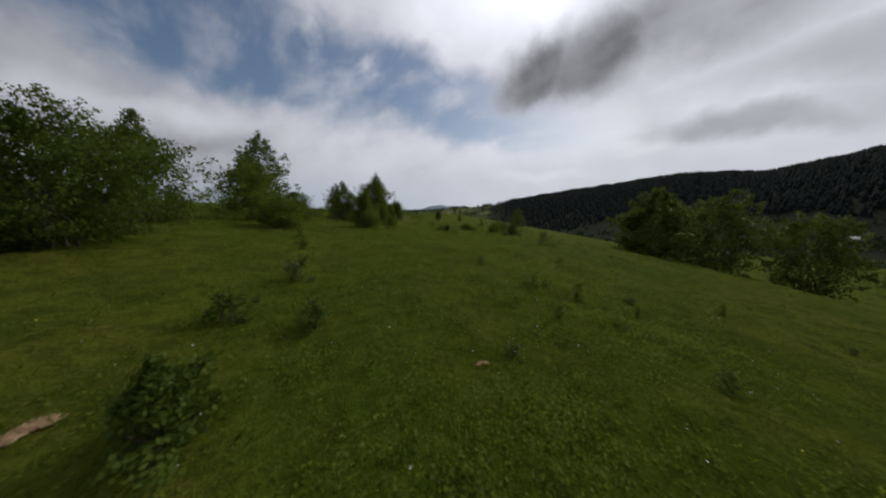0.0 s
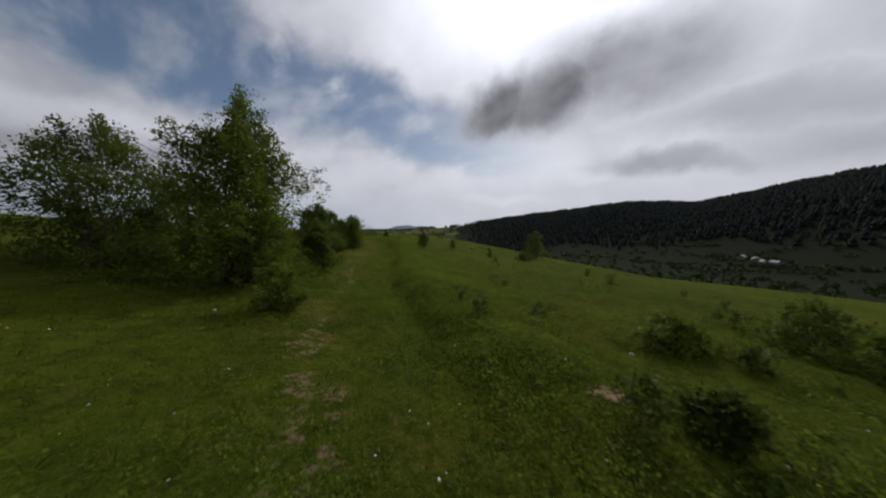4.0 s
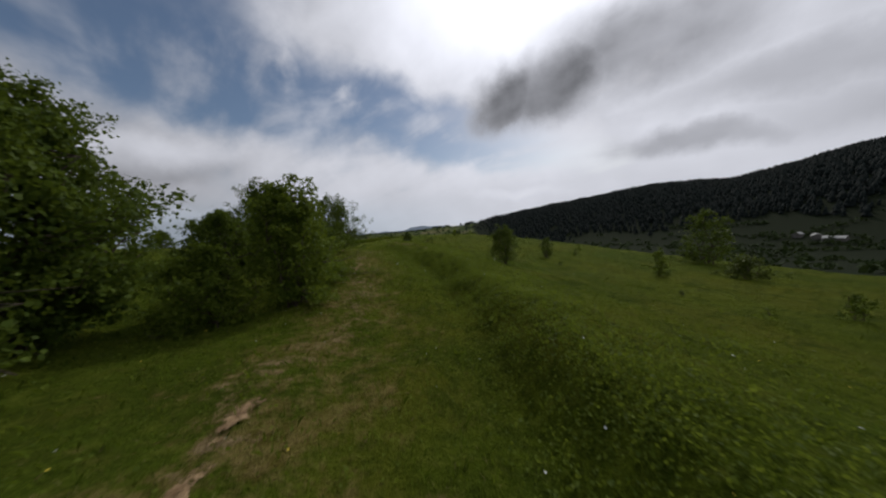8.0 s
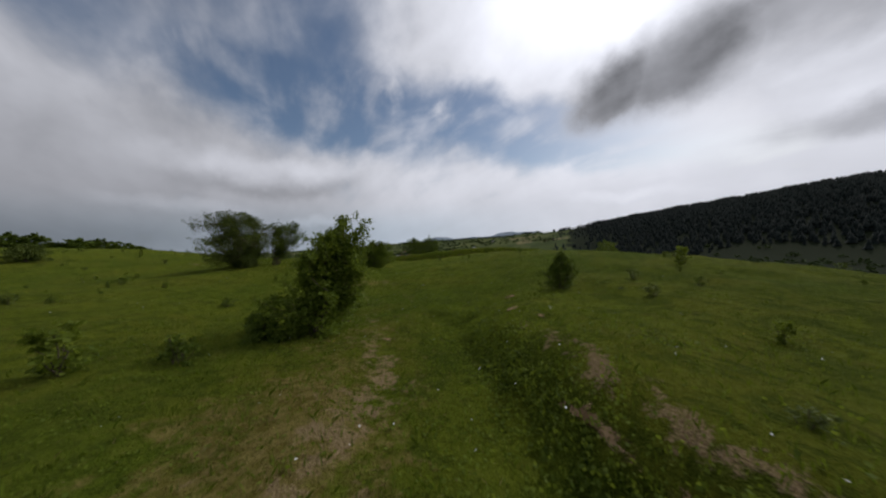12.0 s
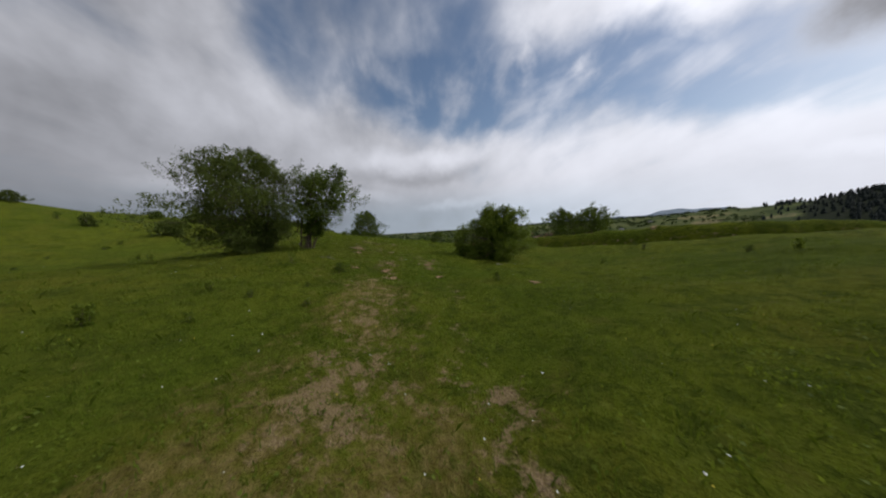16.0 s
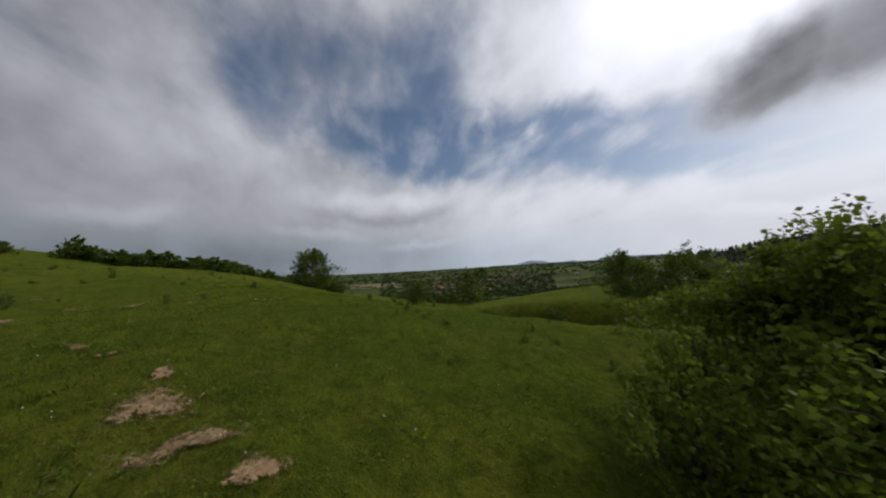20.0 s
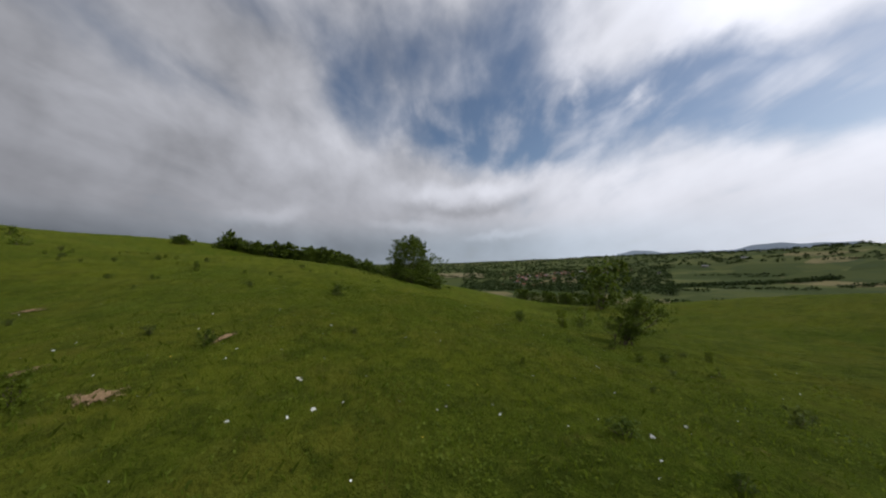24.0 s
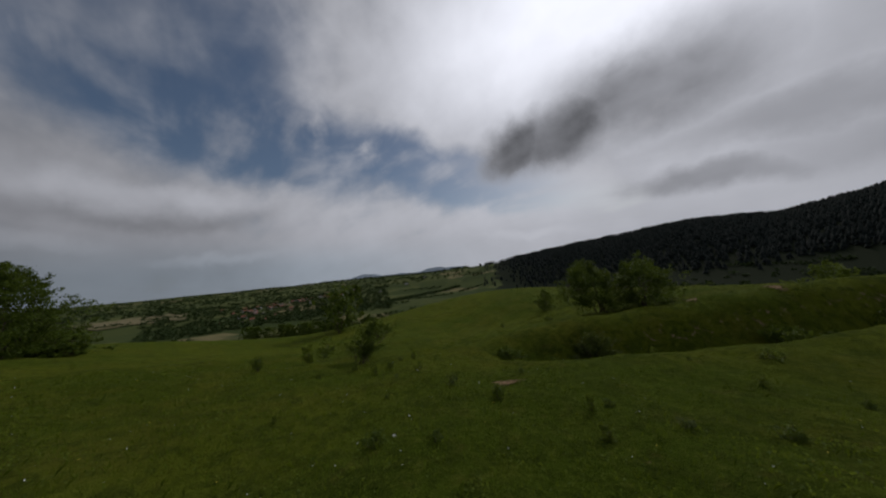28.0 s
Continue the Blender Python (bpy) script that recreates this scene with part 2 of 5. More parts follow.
def ground_material():
    m, n, bsdf = material("meadow", 1.0, 0.02)
    p = position(n)
    bare = n.add("ShaderNodeAttribute")
    bare.attribute_name = "bare"
    dry = n.add("ShaderNodeAttribute")
    dry.attribute_name = "dry"
    far = n.add("ShaderNodeAttribute")
    far.attribute_name = "far"
    wide, mid, fine, tiny = n.noise(p, 0.12, 4.0), n.noise(p, 0.9, 5.0), n.noise(p, 9.0, 6.0, 0.65), n.noise(p, 60.0, 3.0, 0.6)
    green = n.mix(n.ramp(wide, 0.38, 0.62), rgb(0.054, 0.092, 0.006), rgb(0.110, 0.134, 0.010))
    green = n.mix(n.math("MULTIPLY", n.ramp(n.noise(p, 0.35, 4.0, 0.6), 0.46, 0.64), 0.8), green, rgb(0.120, 0.122, 0.014))
    green = n.mix(n.math("MULTIPLY", n.ramp(mid, 0.47, 0.68), 0.85), green, rgb(0.036, 0.062, 0.005))
    green = n.mix(n.math("MULTIPLY", n.ramp(n.noise(p, 2.2, 4.0, 0.6, 0.6), 0.50, 0.64), 0.75), green, rgb(0.028, 0.048, 0.005))
    green = n.mix(n.math("MULTIPLY", n.ramp(fine, 0.45, 0.75), 0.5), green, rgb(0.128, 0.156, 0.020))
    blade = n.noise(p, 26.0, 5.0, 0.7)
    green = n.mix(n.math("MULTIPLY", n.ramp(blade, 0.52, 0.36), 0.5), green, rgb(0.018, 0.030, 0.003))
    green = n.mix(n.math("MULTIPLY", n.ramp(blade, 0.54, 0.68), 0.5), green, rgb(0.170, 0.200, 0.036))
    clover = n.noise(p, 4.2, 6.0, 0.68, 0.4)
    green = n.mix(n.math("MULTIPLY", n.ramp(clover, 0.50, 0.36), 0.65), green, rgb(0.024, 0.042, 0.004))
    green = n.mix(n.math("MULTIPLY", n.ramp(clover, 0.54, 0.70), 0.6), green, rgb(0.142, 0.164, 0.024))
    green = n.mix(n.math("MULTIPLY", n.ramp(n.noise(p, 1.6, 5.0, 0.7), 0.57, 0.70), 0.45), green, rgb(0.118, 0.106, 0.022))
    green = n.mix(n.math("MULTIPLY", n.ramp(tiny, 0.5, 0.25), 0.4), green, rgb(0.020, 0.030, 0.003))
    straw = n.mix(n.ramp(fine, 0.35, 0.65), rgb(0.130, 0.096, 0.026), rgb(0.270, 0.196, 0.078))
    d = n.math("ADD", dry.outputs["Fac"], n.math("ADD", n.math("MULTIPLY", n.math("SUBTRACT", n.noise(p, 3.6, 7.0, 0.75), 0.5), 2.6), n.math("MULTIPLY", n.math("SUBTRACT", n.noise(p, 0.7, 3.0), 0.5), 1.2)))
    col = n.mix(n.math("MULTIPLY", n.ramp(d, 0.38, 0.85), 0.8), green, straw)
    soil = n.mix(n.ramp(tiny, 0.3, 0.7), rgb(0.180, 0.118, 0.064), rgb(0.380, 0.275, 0.165))
    b = n.math("ADD", bare.outputs["Fac"], n.math("MULTIPLY", n.math("SUBTRACT", n.noise(p, 3.6, 7.0, 0.76), 0.5), 2.6))
    b = n.math("ADD", b, n.math("MULTIPLY", n.math("SUBTRACT", n.noise(p, 0.75, 3.0), 0.5), 0.5))
    col = n.mix(n.ramp(b, 0.48, 0.72), col, soil)
    # distant fields and pastures
    cell = n.add("ShaderNodeTexVoronoi", ins={"Scale": 0.0085, "Randomness": 1.0})
    n.put(cell.inputs["Vector"], p)
    tone = n.add("ShaderNodeSeparateColor")
    n.put(tone.inputs[0], cell.outputs["Color"])
    field = n.mix(tone.outputs[0], rgb(0.038, 0.054, 0.018), rgb(0.092, 0.104, 0.036))
    field = n.mix(n.ramp(tone.outputs[1], 0.90, 0.96), field, rgb(0.160, 0.140, 0.070))
    field = n.mix(n.math("MULTIPLY", n.ramp(n.noise(p, 0.02, 6.0, 0.65), 0.5, 0.62), 0.7), field, rgb(0.044, 0.062, 0.026))
    # forest floor, and cloud shade on the valley painted with the same dark
    wood = n.add("ShaderNodeAttribute")
    wood.attribute_name = "wood"
    wf = n.math("ADD", wood.outputs["Fac"], n.math("MULTIPLY", n.math("SUBTRACT", n.noise(p, 0.012, 5.0, 0.6), 0.5), 0.9))
    field = n.mix(n.ramp(wf, 0.45, 0.6), field, rgb(0.014, 0.019, 0.010))
    col = n.mix(far.outputs["Fac"], n.mix(1.0, col, rgb(0.76, 0.76, 0.76), "MULTIPLY"), field)
    n.put(bsdf.inputs["Base Color"], col)
    n.put(bsdf.inputs["Sheen Weight"], n.math("MULTIPLY_ADD", far.outputs["Fac"], -0.20, 0.20))
    bsdf.inputs["Sheen Roughness"].default_value = 0.30
    bsdf.inputs["Sheen Tint"].default_value = rgb(0.46, 0.52, 0.07)
    h = n.math("ADD", n.math("MULTIPLY", fine, 0.7), n.math("MULTIPLY", tiny, 0.5))
    bump(n, bsdf, n.math("ADD", h, n.math("MULTIPLY", mid, 1.2)), 1.0, 0.12)
    return m


GROUND = ground_material()
LEAF = leaf_material("hawthorn_leaf", (0.030, 0.054, 0.008), (0.100, 0.140, 0.020), 0.36)
LEAF_FRESH = leaf_material("fresh_leaf", (0.048, 0.080, 0.009), (0.135, 0.180, 0.024), 0.40)
LEAF_GREY = leaf_material("grey_green_leaf", (0.036, 0.056, 0.011), (0.100, 0.128, 0.028), 0.32)
LEAF_WEED = leaf_material("weed_leaf", (0.040, 0.070, 0.008), (0.150, 0.195, 0.026), 0.5)
BLADE = leaf_material("grass_blade", (0.052, 0.092, 0.006), (0.118, 0.160, 0.018), 0.45, 0.8)
STRAW = leaf_material("dry_blade", (0.180, 0.150, 0.060), (0.330, 0.270, 0.130), 0.3, 0.7)
BARK = plain("bark", (0.040, 0.030, 0.022), (0.115, 0.090, 0.068), 22.0, 0.95, 0.01)
STONE = plain("pale_stone", (0.300, 0.280, 0.250), (0.480, 0.450, 0.400), 30.0, 0.9, 0.01)
FOREST = leaf_material("forest_needles", (0.010, 0.015, 0.014), (0.015, 0.021, 0.019), 0.05, 0.9)
HEDGE = leaf_material("hedge_leaves", (0.018, 0.032, 0.011), (0.050, 0.074, 0.024), 0.1, 0.9)
PETAL_W = plain("white_petal", (0.70, 0.70, 0.66), (0.82, 0.82, 0.78), 40.0, 0.7)
PETAL_Y = plain("yellow_petal", (0.62, 0.47, 0.04), (0.75, 0.60, 0.08), 40.0, 0.7)
WALL_PLASTER = plain("house_plaster", (0.10, 0.095, 0.085), (0.22, 0.21, 0.19), 0.4, 0.9)
ROOF_RED = plain("red_roof_tile", (0.15, 0.055, 0.035), (0.25, 0.095, 0.060), 0.5, 0.9)
ROOF_GREY = plain("grey_sheet_roof", (0.15, 0.155, 0.16), (0.24, 0.245, 0.25), 0.5, 0.6)
GLASS_DARK = plain("window_glass", (0.02, 0.022, 0.025), (0.05, 0.05, 0.055), 1.0, 0.2, 0.0, 0.5)
STUBBLE = plain("ripe_field", (0.110, 0.096, 0.044), (0.175, 0.150, 0.070), 0.03, 0.95)

# ---------------------------------------------------------------- the lie of the land
# broad swellings of the ground: place and height of each, 19 m across
WEST = [
    (-145, 58, 0.27), (-145, 125, -4.35), (-120, 58, 4.92), (-120, 78, 2.64), (-120, 100, 0.88), (-95, 36, 3.28), (-95, 58, 1.19), (-95, 78, -4.45),
    (-95, 100, 0.25), (-95, 125, -3.88), (-68, 12, 1.86), (-68, 36, 3.04), (-68, 58, 4.29), (-68, 100, 3.95), (-68, 125, 1.14), (-47, 12, 0.05),
    (-47, 36, 0.7), (-47, 58, -3.01), (-47, 78, 3.15), (-47, 100, -4.75), (-47, 125, -2.93),
]
SHOULDER = [
    (-30, -12, 1.28), (-30, 12, 0.76), (-30, 36, 2.59), (-30, 58, 1.42), (-30, 78, -0.57), (-30, 100, 2.55), (-30, 125, 7.1), (-15, 12, -0.74),
    (-15, 36, -0.2), (-15, 58, 0.97), (-15, 78, 0.51), (-15, 100, 0.7), (-15, 125, 5.62),
]
EAST = [
    (0, -12, -0.06), (0, 12, 0.95), (0, 36, 0.13), (0, 58, 0.51), (0, 78, 3.28), (0, 100, -1.81), (0, 125, 0.92), (16, -12, -0.91),
    (16, 12, 1.78), (16, 36, 3.5), (16, 58, 1.18), (16, 78, 2.7), (34, 12, -4.03), (34, 36, -1.75), (34, 78, -2.76), (34, 100, 0.71),
    (34, 125, 2.37),
]
PLANE = [-1.11, -2.84, -2.80]

# hollows and knolls, 11 m across
KNOLLS = [
    (-74, 50, 0.44), (-74, 66, -0.71), (-74, 82, 0.48), (-74, 98, -1.25), (-74, 112, 0.68), (-58, 50, -0.61), (-58, 66, 0.32), (-58, 82, 1.6),
    (-58, 98, -0.86), (-58, 112, -0.45), (-42, 50, -0.79), (-42, 66, -0.26), (-42, 82, 0.48), (-42, 98, -0.67), (-42, 112, -1.03), (-26, 50, -0.68),
    (-26, 66, 0.01), (-26, 82, 0.14), (-26, 98, 0.62), (-26, 112, -3.46), (-10, 50, 0.82), (-10, 66, -0.35), (-10, 82, 0.27), (-10, 98, 0.76),
    (-10, 112, -1.27), (6, 50, -0.91), (6, 66, -0.05), (6, 82, -0.53), (6, 98, -0.13), (6, 112, 0.6), (8, 28, -0.77), (8, 40, -0.82),
    (8, 54, -0.89),
]

# smaller swells under the track, 6 m across
TRACKSIDE = [
    (0, 0, -0.03), (-1, 8, -0.17), (-2, 16, -0.3), (-3, 24, -0.34), (-4, 32, -0.68), (-4, 40, -0.32), (-6, 48, -0.22), (-8, 55, -0.35),
    (-13, 62, -1.58), (-18, 68, 0.09), (-25, 72, 0.81), (-31, 73, 0.27), (-19, 75, -1.8), (-26, 80, -0.13), (-34, 82, -0.41), (-12, 70, 0.1),
    (-3, 58, -0.02), (4, 46, -0.45), (-14, 50, -0.55), (-10, 30, -0.15), (-28, 64, -0.09), (-40, 76, 0.7), (6, 20, 0.27), (-15, 93, 0.02),
    (-25, 96, -1.65), (-6, 90, 0.06),
]

PATCHES = [(-26.1, 70.6, 0.50), (-25.1, 70.7, 0.40), (-24.4, 70.9, 0.24), (-26.9, 70.8, 0.26), (-29.6, 70.2, 0.26), (-28.0, 70.4, 0.2), (-24.1, 68.8, 0.55), (-23.4, 68.4, 0.3), (-24.8, 69.2, 0.3),
           (-35.1, 72.6, 0.30), (-36.7, 71.4, 0.34), (-37.0, 73.5, 0.26), (-36.9, 69.0, 0.42), (-37.5, 70.1, 0.26), (-43.0, 69.2, 0.3), (-29.6, 79.4, 0.36), (-7.7, 59.2, 0.26), (-7.6, 57.1, 0.26), (-7.1, 56.4, 0.16),
           (-9.9, 55.8, 0.18), (0.4, 2.7, 0.12), (-2.6, 1.4, 0.2), (-0.2, 20.2, 0.24), (1.8, 21.4, 0.42), (-19.2, 85.6, 0.5), (-15.4, 85.4, 0.5), (-16.7, 69.5, 0.25), (-1.7, 33.8, 0.22),
           (-20.8, 68.0, 0.26), (-20.1, 67.4, 0.22), (-21.5, 68.4, 0.20), (-20.4, 69.4, 0.26), (-19.8, 68.8, 0.24), (-23.0, 69.7, 0.25), (-19.6, 67.3, 0.25)]
TRACK = np.array([(0.3, -6), (0, 0), (-0.6, 4.3), (-1.3, 9), (-1.8, 14), (-2.4, 20), (-3.8, 28), (-4.3, 35), (-4.5, 40), (-5.2, 44.5), (-6.4, 48.5), (-8.0, 53), (-9.5, 56.5), (-13.0, 62), (-16.5, 65.6), (-20, 68.4), (-24, 70.7), (-30, 73.4), (-38, 77.5), (-48, 84)])
# the far land by bearing: elevation of the skyline, its range, and the valley floor before it
BEAR = np.array([-180, -120, -90, -66, -60, -56, -52, -47, -42, -34, -27, -20, -12, -5, 5, 16, 28, 51, 100, 140, 180.0])
SKYL = np.array([2, 5, 7, 6.9, 6.0, 5.2, 4.5, 5.0, 5.1, 4.3, 3.6, 2.6, 1.4, 1.0, 0.5, 0.35, -0.1, -0.65, -0.6, 0, 2.0])
RANGE = np.interp(BEAR, [-180, -120, -90, -63, -45, -36, -29, -12, -5, 5, 16, 28, 51, 100, 140, 180], [900, 1000, 1200, 1300, 1400, 1450, 1500, 1800, 2000, 2300, 3300, 3900, 4600, 4600, 3000, 900])
FLOOR = np.interp(BEAR, [-180, -120, -90, -63, -29, -12, -5, 5, 16, 28, 51, 100, 140, 180], [-20, -40, -55, -60, -60, -62, -66, -72, -78, -78, -76, -60, -30, -20])


def smooth(x, a, b):
    t = np.clip((x - a) / (b - a), 0, 1)
    return t * t * (3 - 2 * t)


def track_place(x, y):
    """Metres along the track and to the right of it."""
    best, along, side = np.full(x.shape, 1e9), np.zeros(x.shape), np.zeros(x.shape)
    run = 0.0
    for (ax, ay), (bx, by) in zip(TRACK[:-1], TRACK[1:]):
        ux, uy = bx - ax, by - ay
        ln = math.hypot(ux, uy)
        ux, uy = ux / ln, uy / ln
        s = np.clip((x - ax) * ux + (y - ay) * uy, 0, ln)
        qx, qy = x - ax - s * ux, y - ay - s * uy
        dd = np.hypot(qx, qy)
        sd = np.where(qx * uy - qy * ux >= 0, dd, -dd)
        m = dd < best
        best, along, side = np.where(m, dd, best), np.where(m, run + s, along), np.where(m, sd, side)
        run += ln
    return along, side


def near_land(x, y):
    z = PLANE[0] + PLANE[1] * x / 50 + PLANE[2] * y / 50
    for cx, cy, h in WEST + SHOULDER + EAST:
        z = z + h * np.exp(-((x - cx) ** 2 + (y - cy) ** 2) / 722.0)
    for cx, cy, h in TRACKSIDE:
        z = z + h * np.exp(-((x - cx) ** 2 + (y - cy) ** 2) / 72.0)
    for cx, cy, h in KNOLLS:
        z = z + h * np.exp(-((x - cx) ** 2 + (y - cy) ** 2) / 242.0)
    # the scrubby ridge behind the hilltop
    z = z + 3.37 * np.exp(-((x + 100) ** 2 + (y - 92) ** 2) / 300.0) + 0.80 * np.exp(-((x + 80) ** 2 + (y - 98) ** 2) / 200.0)
    # a hollow under the hawthorns beside the track
    return z - 0.65 * np.exp(-((x + 8.6) / 3.2) ** 2 - ((y - 39.6) / 3.0) ** 2)


def ripple(x, y):
    return (0.035 * np.sin(1.9 * x + 0.7 * y + 1.3 * np.sin(0.6 * y)) + 0.03 * np.sin(1.3 * y - 0.9 * x + 1.7 * np.sin(0.5 * x)) +
            0.018 * np.sin(4.1 * x + 2.2 * np.sin(1.7 * y)) + 0.018 * np.sin(3.7 * y + 2.0 * np.sin(2.1 * x)))


def far_land(x, y):
    px, py = x + 15.0, y - 45.0
    r = np.hypot(px, py)
    a = np.degrees(np.arctan2(-px, py))
    top = np.interp(a, BEAR, SKYL) + (0.05 * np.sin(a * 1.1) + 0.04 * np.sin(a * 2.3 + 1)) * (a < -4)
    rc = np.interp(a, BEAR, RANGE)
    fl = np.interp(a, BEAR, FLOOR)
    crest = 2.0 + rc * np.tan(np.radians(top))
    down = -5.0 + (fl + 5.0) * (1 - np.exp(-(r - 55).clip(0) / 230.0))
    foot = np.minimum(950.0, rc * 0.55)
    z = down + (crest - fl) * smooth(r, foot - 150, rc * 1.04)
    roll = 5.0 * np.sin(px / 130.0 + 1.2 * np.sin(py / 210.0)) * np.sin(py / 170.0 + 0.8) * smooth(r, 200, 600)
    z = z + roll - (r - rc).clip(0) * 0.02
    return z


def land(x, y):
    x, y = np.asarray(x, float), np.asarray(y, float)
    r = np.hypot((x + 40) / 1.45, y - 48)
    w = smooth(r, 56, 120)
    along, side = track_place(x, y)
    bank_m = smooth(along, 24, 32) * (1 - smooth(along, 60, 68))
    step = 0.40 * smooth(side, 0.75, 1.7) * (1 - smooth(side, 2.2, 5.5)) * bank_m - 0.06 * np.exp(-((side - 0.7) / 0.35) ** 2) * bank_m
    ruts = -0.05 * (np.exp(-((side + 0.7) / 0.25) ** 2) + np.exp(-((side - 0.7) / 0.25) ** 2)) * smooth(along, 20, 30)
    bed = y - 83.2 - 0.03 * (x + 20)
    gully = (0.45 * np.exp(-((bed - 2.0) / 1.3) ** 2) - 1.5 * np.exp(-(bed / 1.0) ** 2)) * smooth(x, -31, -25) * (1 - smooth(x, 2, 12))
    nz = gully + near_land(x, y) + ripple(x, y) * (1 - smooth(r, 60, 120)) + step + ruts
    return nz * (1 - w) + far_land(x, y) * w


def ground_at(x, y):
    return float(land(np.array([float(x)]), np.array([float(y)]))[0])


def axis(lo, hi, step, far, grow):
    mid = list(np.arange(lo, hi + 1e-6, step))
    out, s, v = [], step, hi
    while v < far:
        s = min(s * grow, 90.0)
        v += s
        out.append(v)
    left, s, v = [], step, lo
    while v > -far:
        s = min(s * grow, 90.0)
        v -= s
        left.append(v)
    return np.array(left[::-1] + mid + out)


def np_mesh(name, verts, faces, mats, smooth_shade=False):
    """A mesh from arrays: verts (n, 3) and faces (m, k)."""
    me = bpy.data.meshes.new(name)
    verts, faces = np.ascontiguousarray(verts, np.float32), np.ascontiguousarray(faces, np.int32)
    m, k = faces.shape
    me.vertices.add(len(verts))
    me.vertices.foreach_set("co", verts.ravel())
    me.loops.add(m * k)
    me.loops.foreach_set("vertex_index", faces.ravel())
    me.polygons.add(m)
    me.polygons.foreach_set("loop_start", np.arange(0, m * k, k, dtype=np.int32))
    if smooth_shade:
        me.polygons.foreach_set("use_smooth", np.ones(m, bool))
    me.update(calc_edges=True)
    for a in mats:
        me.materials.append(a)
    return me


def build_ground():
    xs, ys = axis(-62, 16, 0.3, 4800, 1.06), axis(-5, 100, 0.3, 4800, 1.06)
    X, Y = np.meshgrid(xs, ys)
    Z = land(X, Y)
    nx, ny = len(xs), len(ys)
    verts = np.stack([X.ravel(), Y.ravel(), Z.ravel()], 1)
    i = np.arange(nx * ny).reshape(ny, nx)
    faces = np.stack([i[:-1, :-1].ravel(), i[:-1, 1:].ravel(), i[1:, 1:].ravel(), i[1:, :-1].ravel()], 1)
    me = np_mesh("ground", verts, faces, [GROUND], True)
    along, side = track_place(X, Y)
    wob = 0.18 * np.sin(along * 0.9) + 0.12 * np.sin(along * 2.3 + 1)
    out = 0.50 * smooth(along, 38, 44) * (1 - smooth(along, 50, 56))
    left = np.exp(-((side + 0.86 + out + wob) / (0.38 + 0.3 * out + 0.22 * smooth(along, 62, 70))) ** 2)
    right = np.exp(-((side - 0.60 - 0.5 * wob) / 0.24) ** 2)
    on = smooth(along, 8, 26) * (1 - smooth(along, 83.5, 86.5))
    two = smooth(along, 62, 70)
    patchy = 0.5 + 0.5 * np.sin(along * 0.55 + 0.8 * np.sin(along * 0.21))
    lip = np.exp(-((side - 1.55 + 0.3 * wob) / 0.22) ** 2) * smooth(along, 51, 54) * (1 - smooth(along, 61, 64))
    bare = on * (left * (0.46 + 0.12 * patchy - 0.04 * out - 0.26 * two) + right * two * (0.38 + 0.10 * patchy)) + 0.06 * two * on * np.exp(-((side + 0.8) / 1.5) ** 2) + 0.72 * lip
    # raw earth on the bank of the gully
    bare = bare + 0.34 * np.exp(-((Y - 84.2 - 0.03 * (X + 20)) / 0.45) ** 2) * smooth(X, -27, -23) * (1 - smooth(X, -4, 4))
    dry = on * ((0.40 - 0.30 * two) * np.exp(-((side + 1.2) / 1.0) ** 2) + 0.06 * two * np.exp(-((side + 1.4) / 1.8) ** 2))
    dry = dry + 0.17 * smooth(along, 30, 44) * (1 - smooth(along, 60, 68)) * np.exp(-((side + 1.8) / 2.2) ** 2)
    dry = dry + 0.18 * smooth(along, 37, 43) * (1 - smooth(along, 54, 60)) * np.exp(-((side + 1.5) / 1.5) ** 2)
    # worn ground beside the track
    for px, py, pr in ((-9.4, 50.2, 1.7), (-9.6, 53.4, 1.0), (-16.2, 63.6, 1.5), (-15.2, 64.6, 0.9), (-17.8, 65.4, 1.3), (-19.2, 66.2, 1.0), (-9.0, 49.2, 1.0)):
        worn = np.exp(-((X - px) ** 2 + (Y - py) ** 2) / pr ** 2)
        dry, bare = dry + 0.42 * worn, bare + 0.20 * worn
    for px, py, pr in ((-21.2, 68.2, 0.4), (-20.7, 67.8, 0.45), (-20.3, 67.4, 0.4), (-19.7, 66.9, 0.5), (-21.6, 68.9, 0.35), (-21.0, 69.7, 0.3), (-20.5, 69.4, 0.25), (-20.0, 69.0, 0.3), (-19.5, 68.6, 0.3)):
        bare = bare + 0.10 * np.exp(-((X - px) ** 2 + (Y - py) ** 2) / pr ** 2)
    r = np.hypot(X + 20, Y - 50)
    ba = np.degrees(np.arctan2(-(X + 15), Y - 45))
    # full under the forest; the nearer valley is darkened to imitate cloud shade
    wood_and_shade = (0.74 * smooth(r, 160, 300) + 0.26 * smooth(r, 640, 900)) * (1 - smooth(ba, -16, -6))
    for px, py, pr in PATCHES:
        bare = bare + 0.25 * np.exp(-((X - px) ** 2 + (Y - py) ** 2) / (0.7 * pr + 0.12) ** 2)
    for key, val in (("bare", bare), ("dry", dry), ("far", smooth(r, 120, 260)), ("wood", wood_and_shade)):
        at = me.attributes.new(key, "FLOAT", "POINT")
        at.data.foreach_set("value", np.ascontiguousarray(val.ravel(), np.float32))
    return tagged(new("ground", me), "grassy hillside with a worn track, falling to a wide valley", "ground", kind="structure")


build_ground()

# ---------------------------------------------------------------- plants
rng = np.random.default_rng(7)


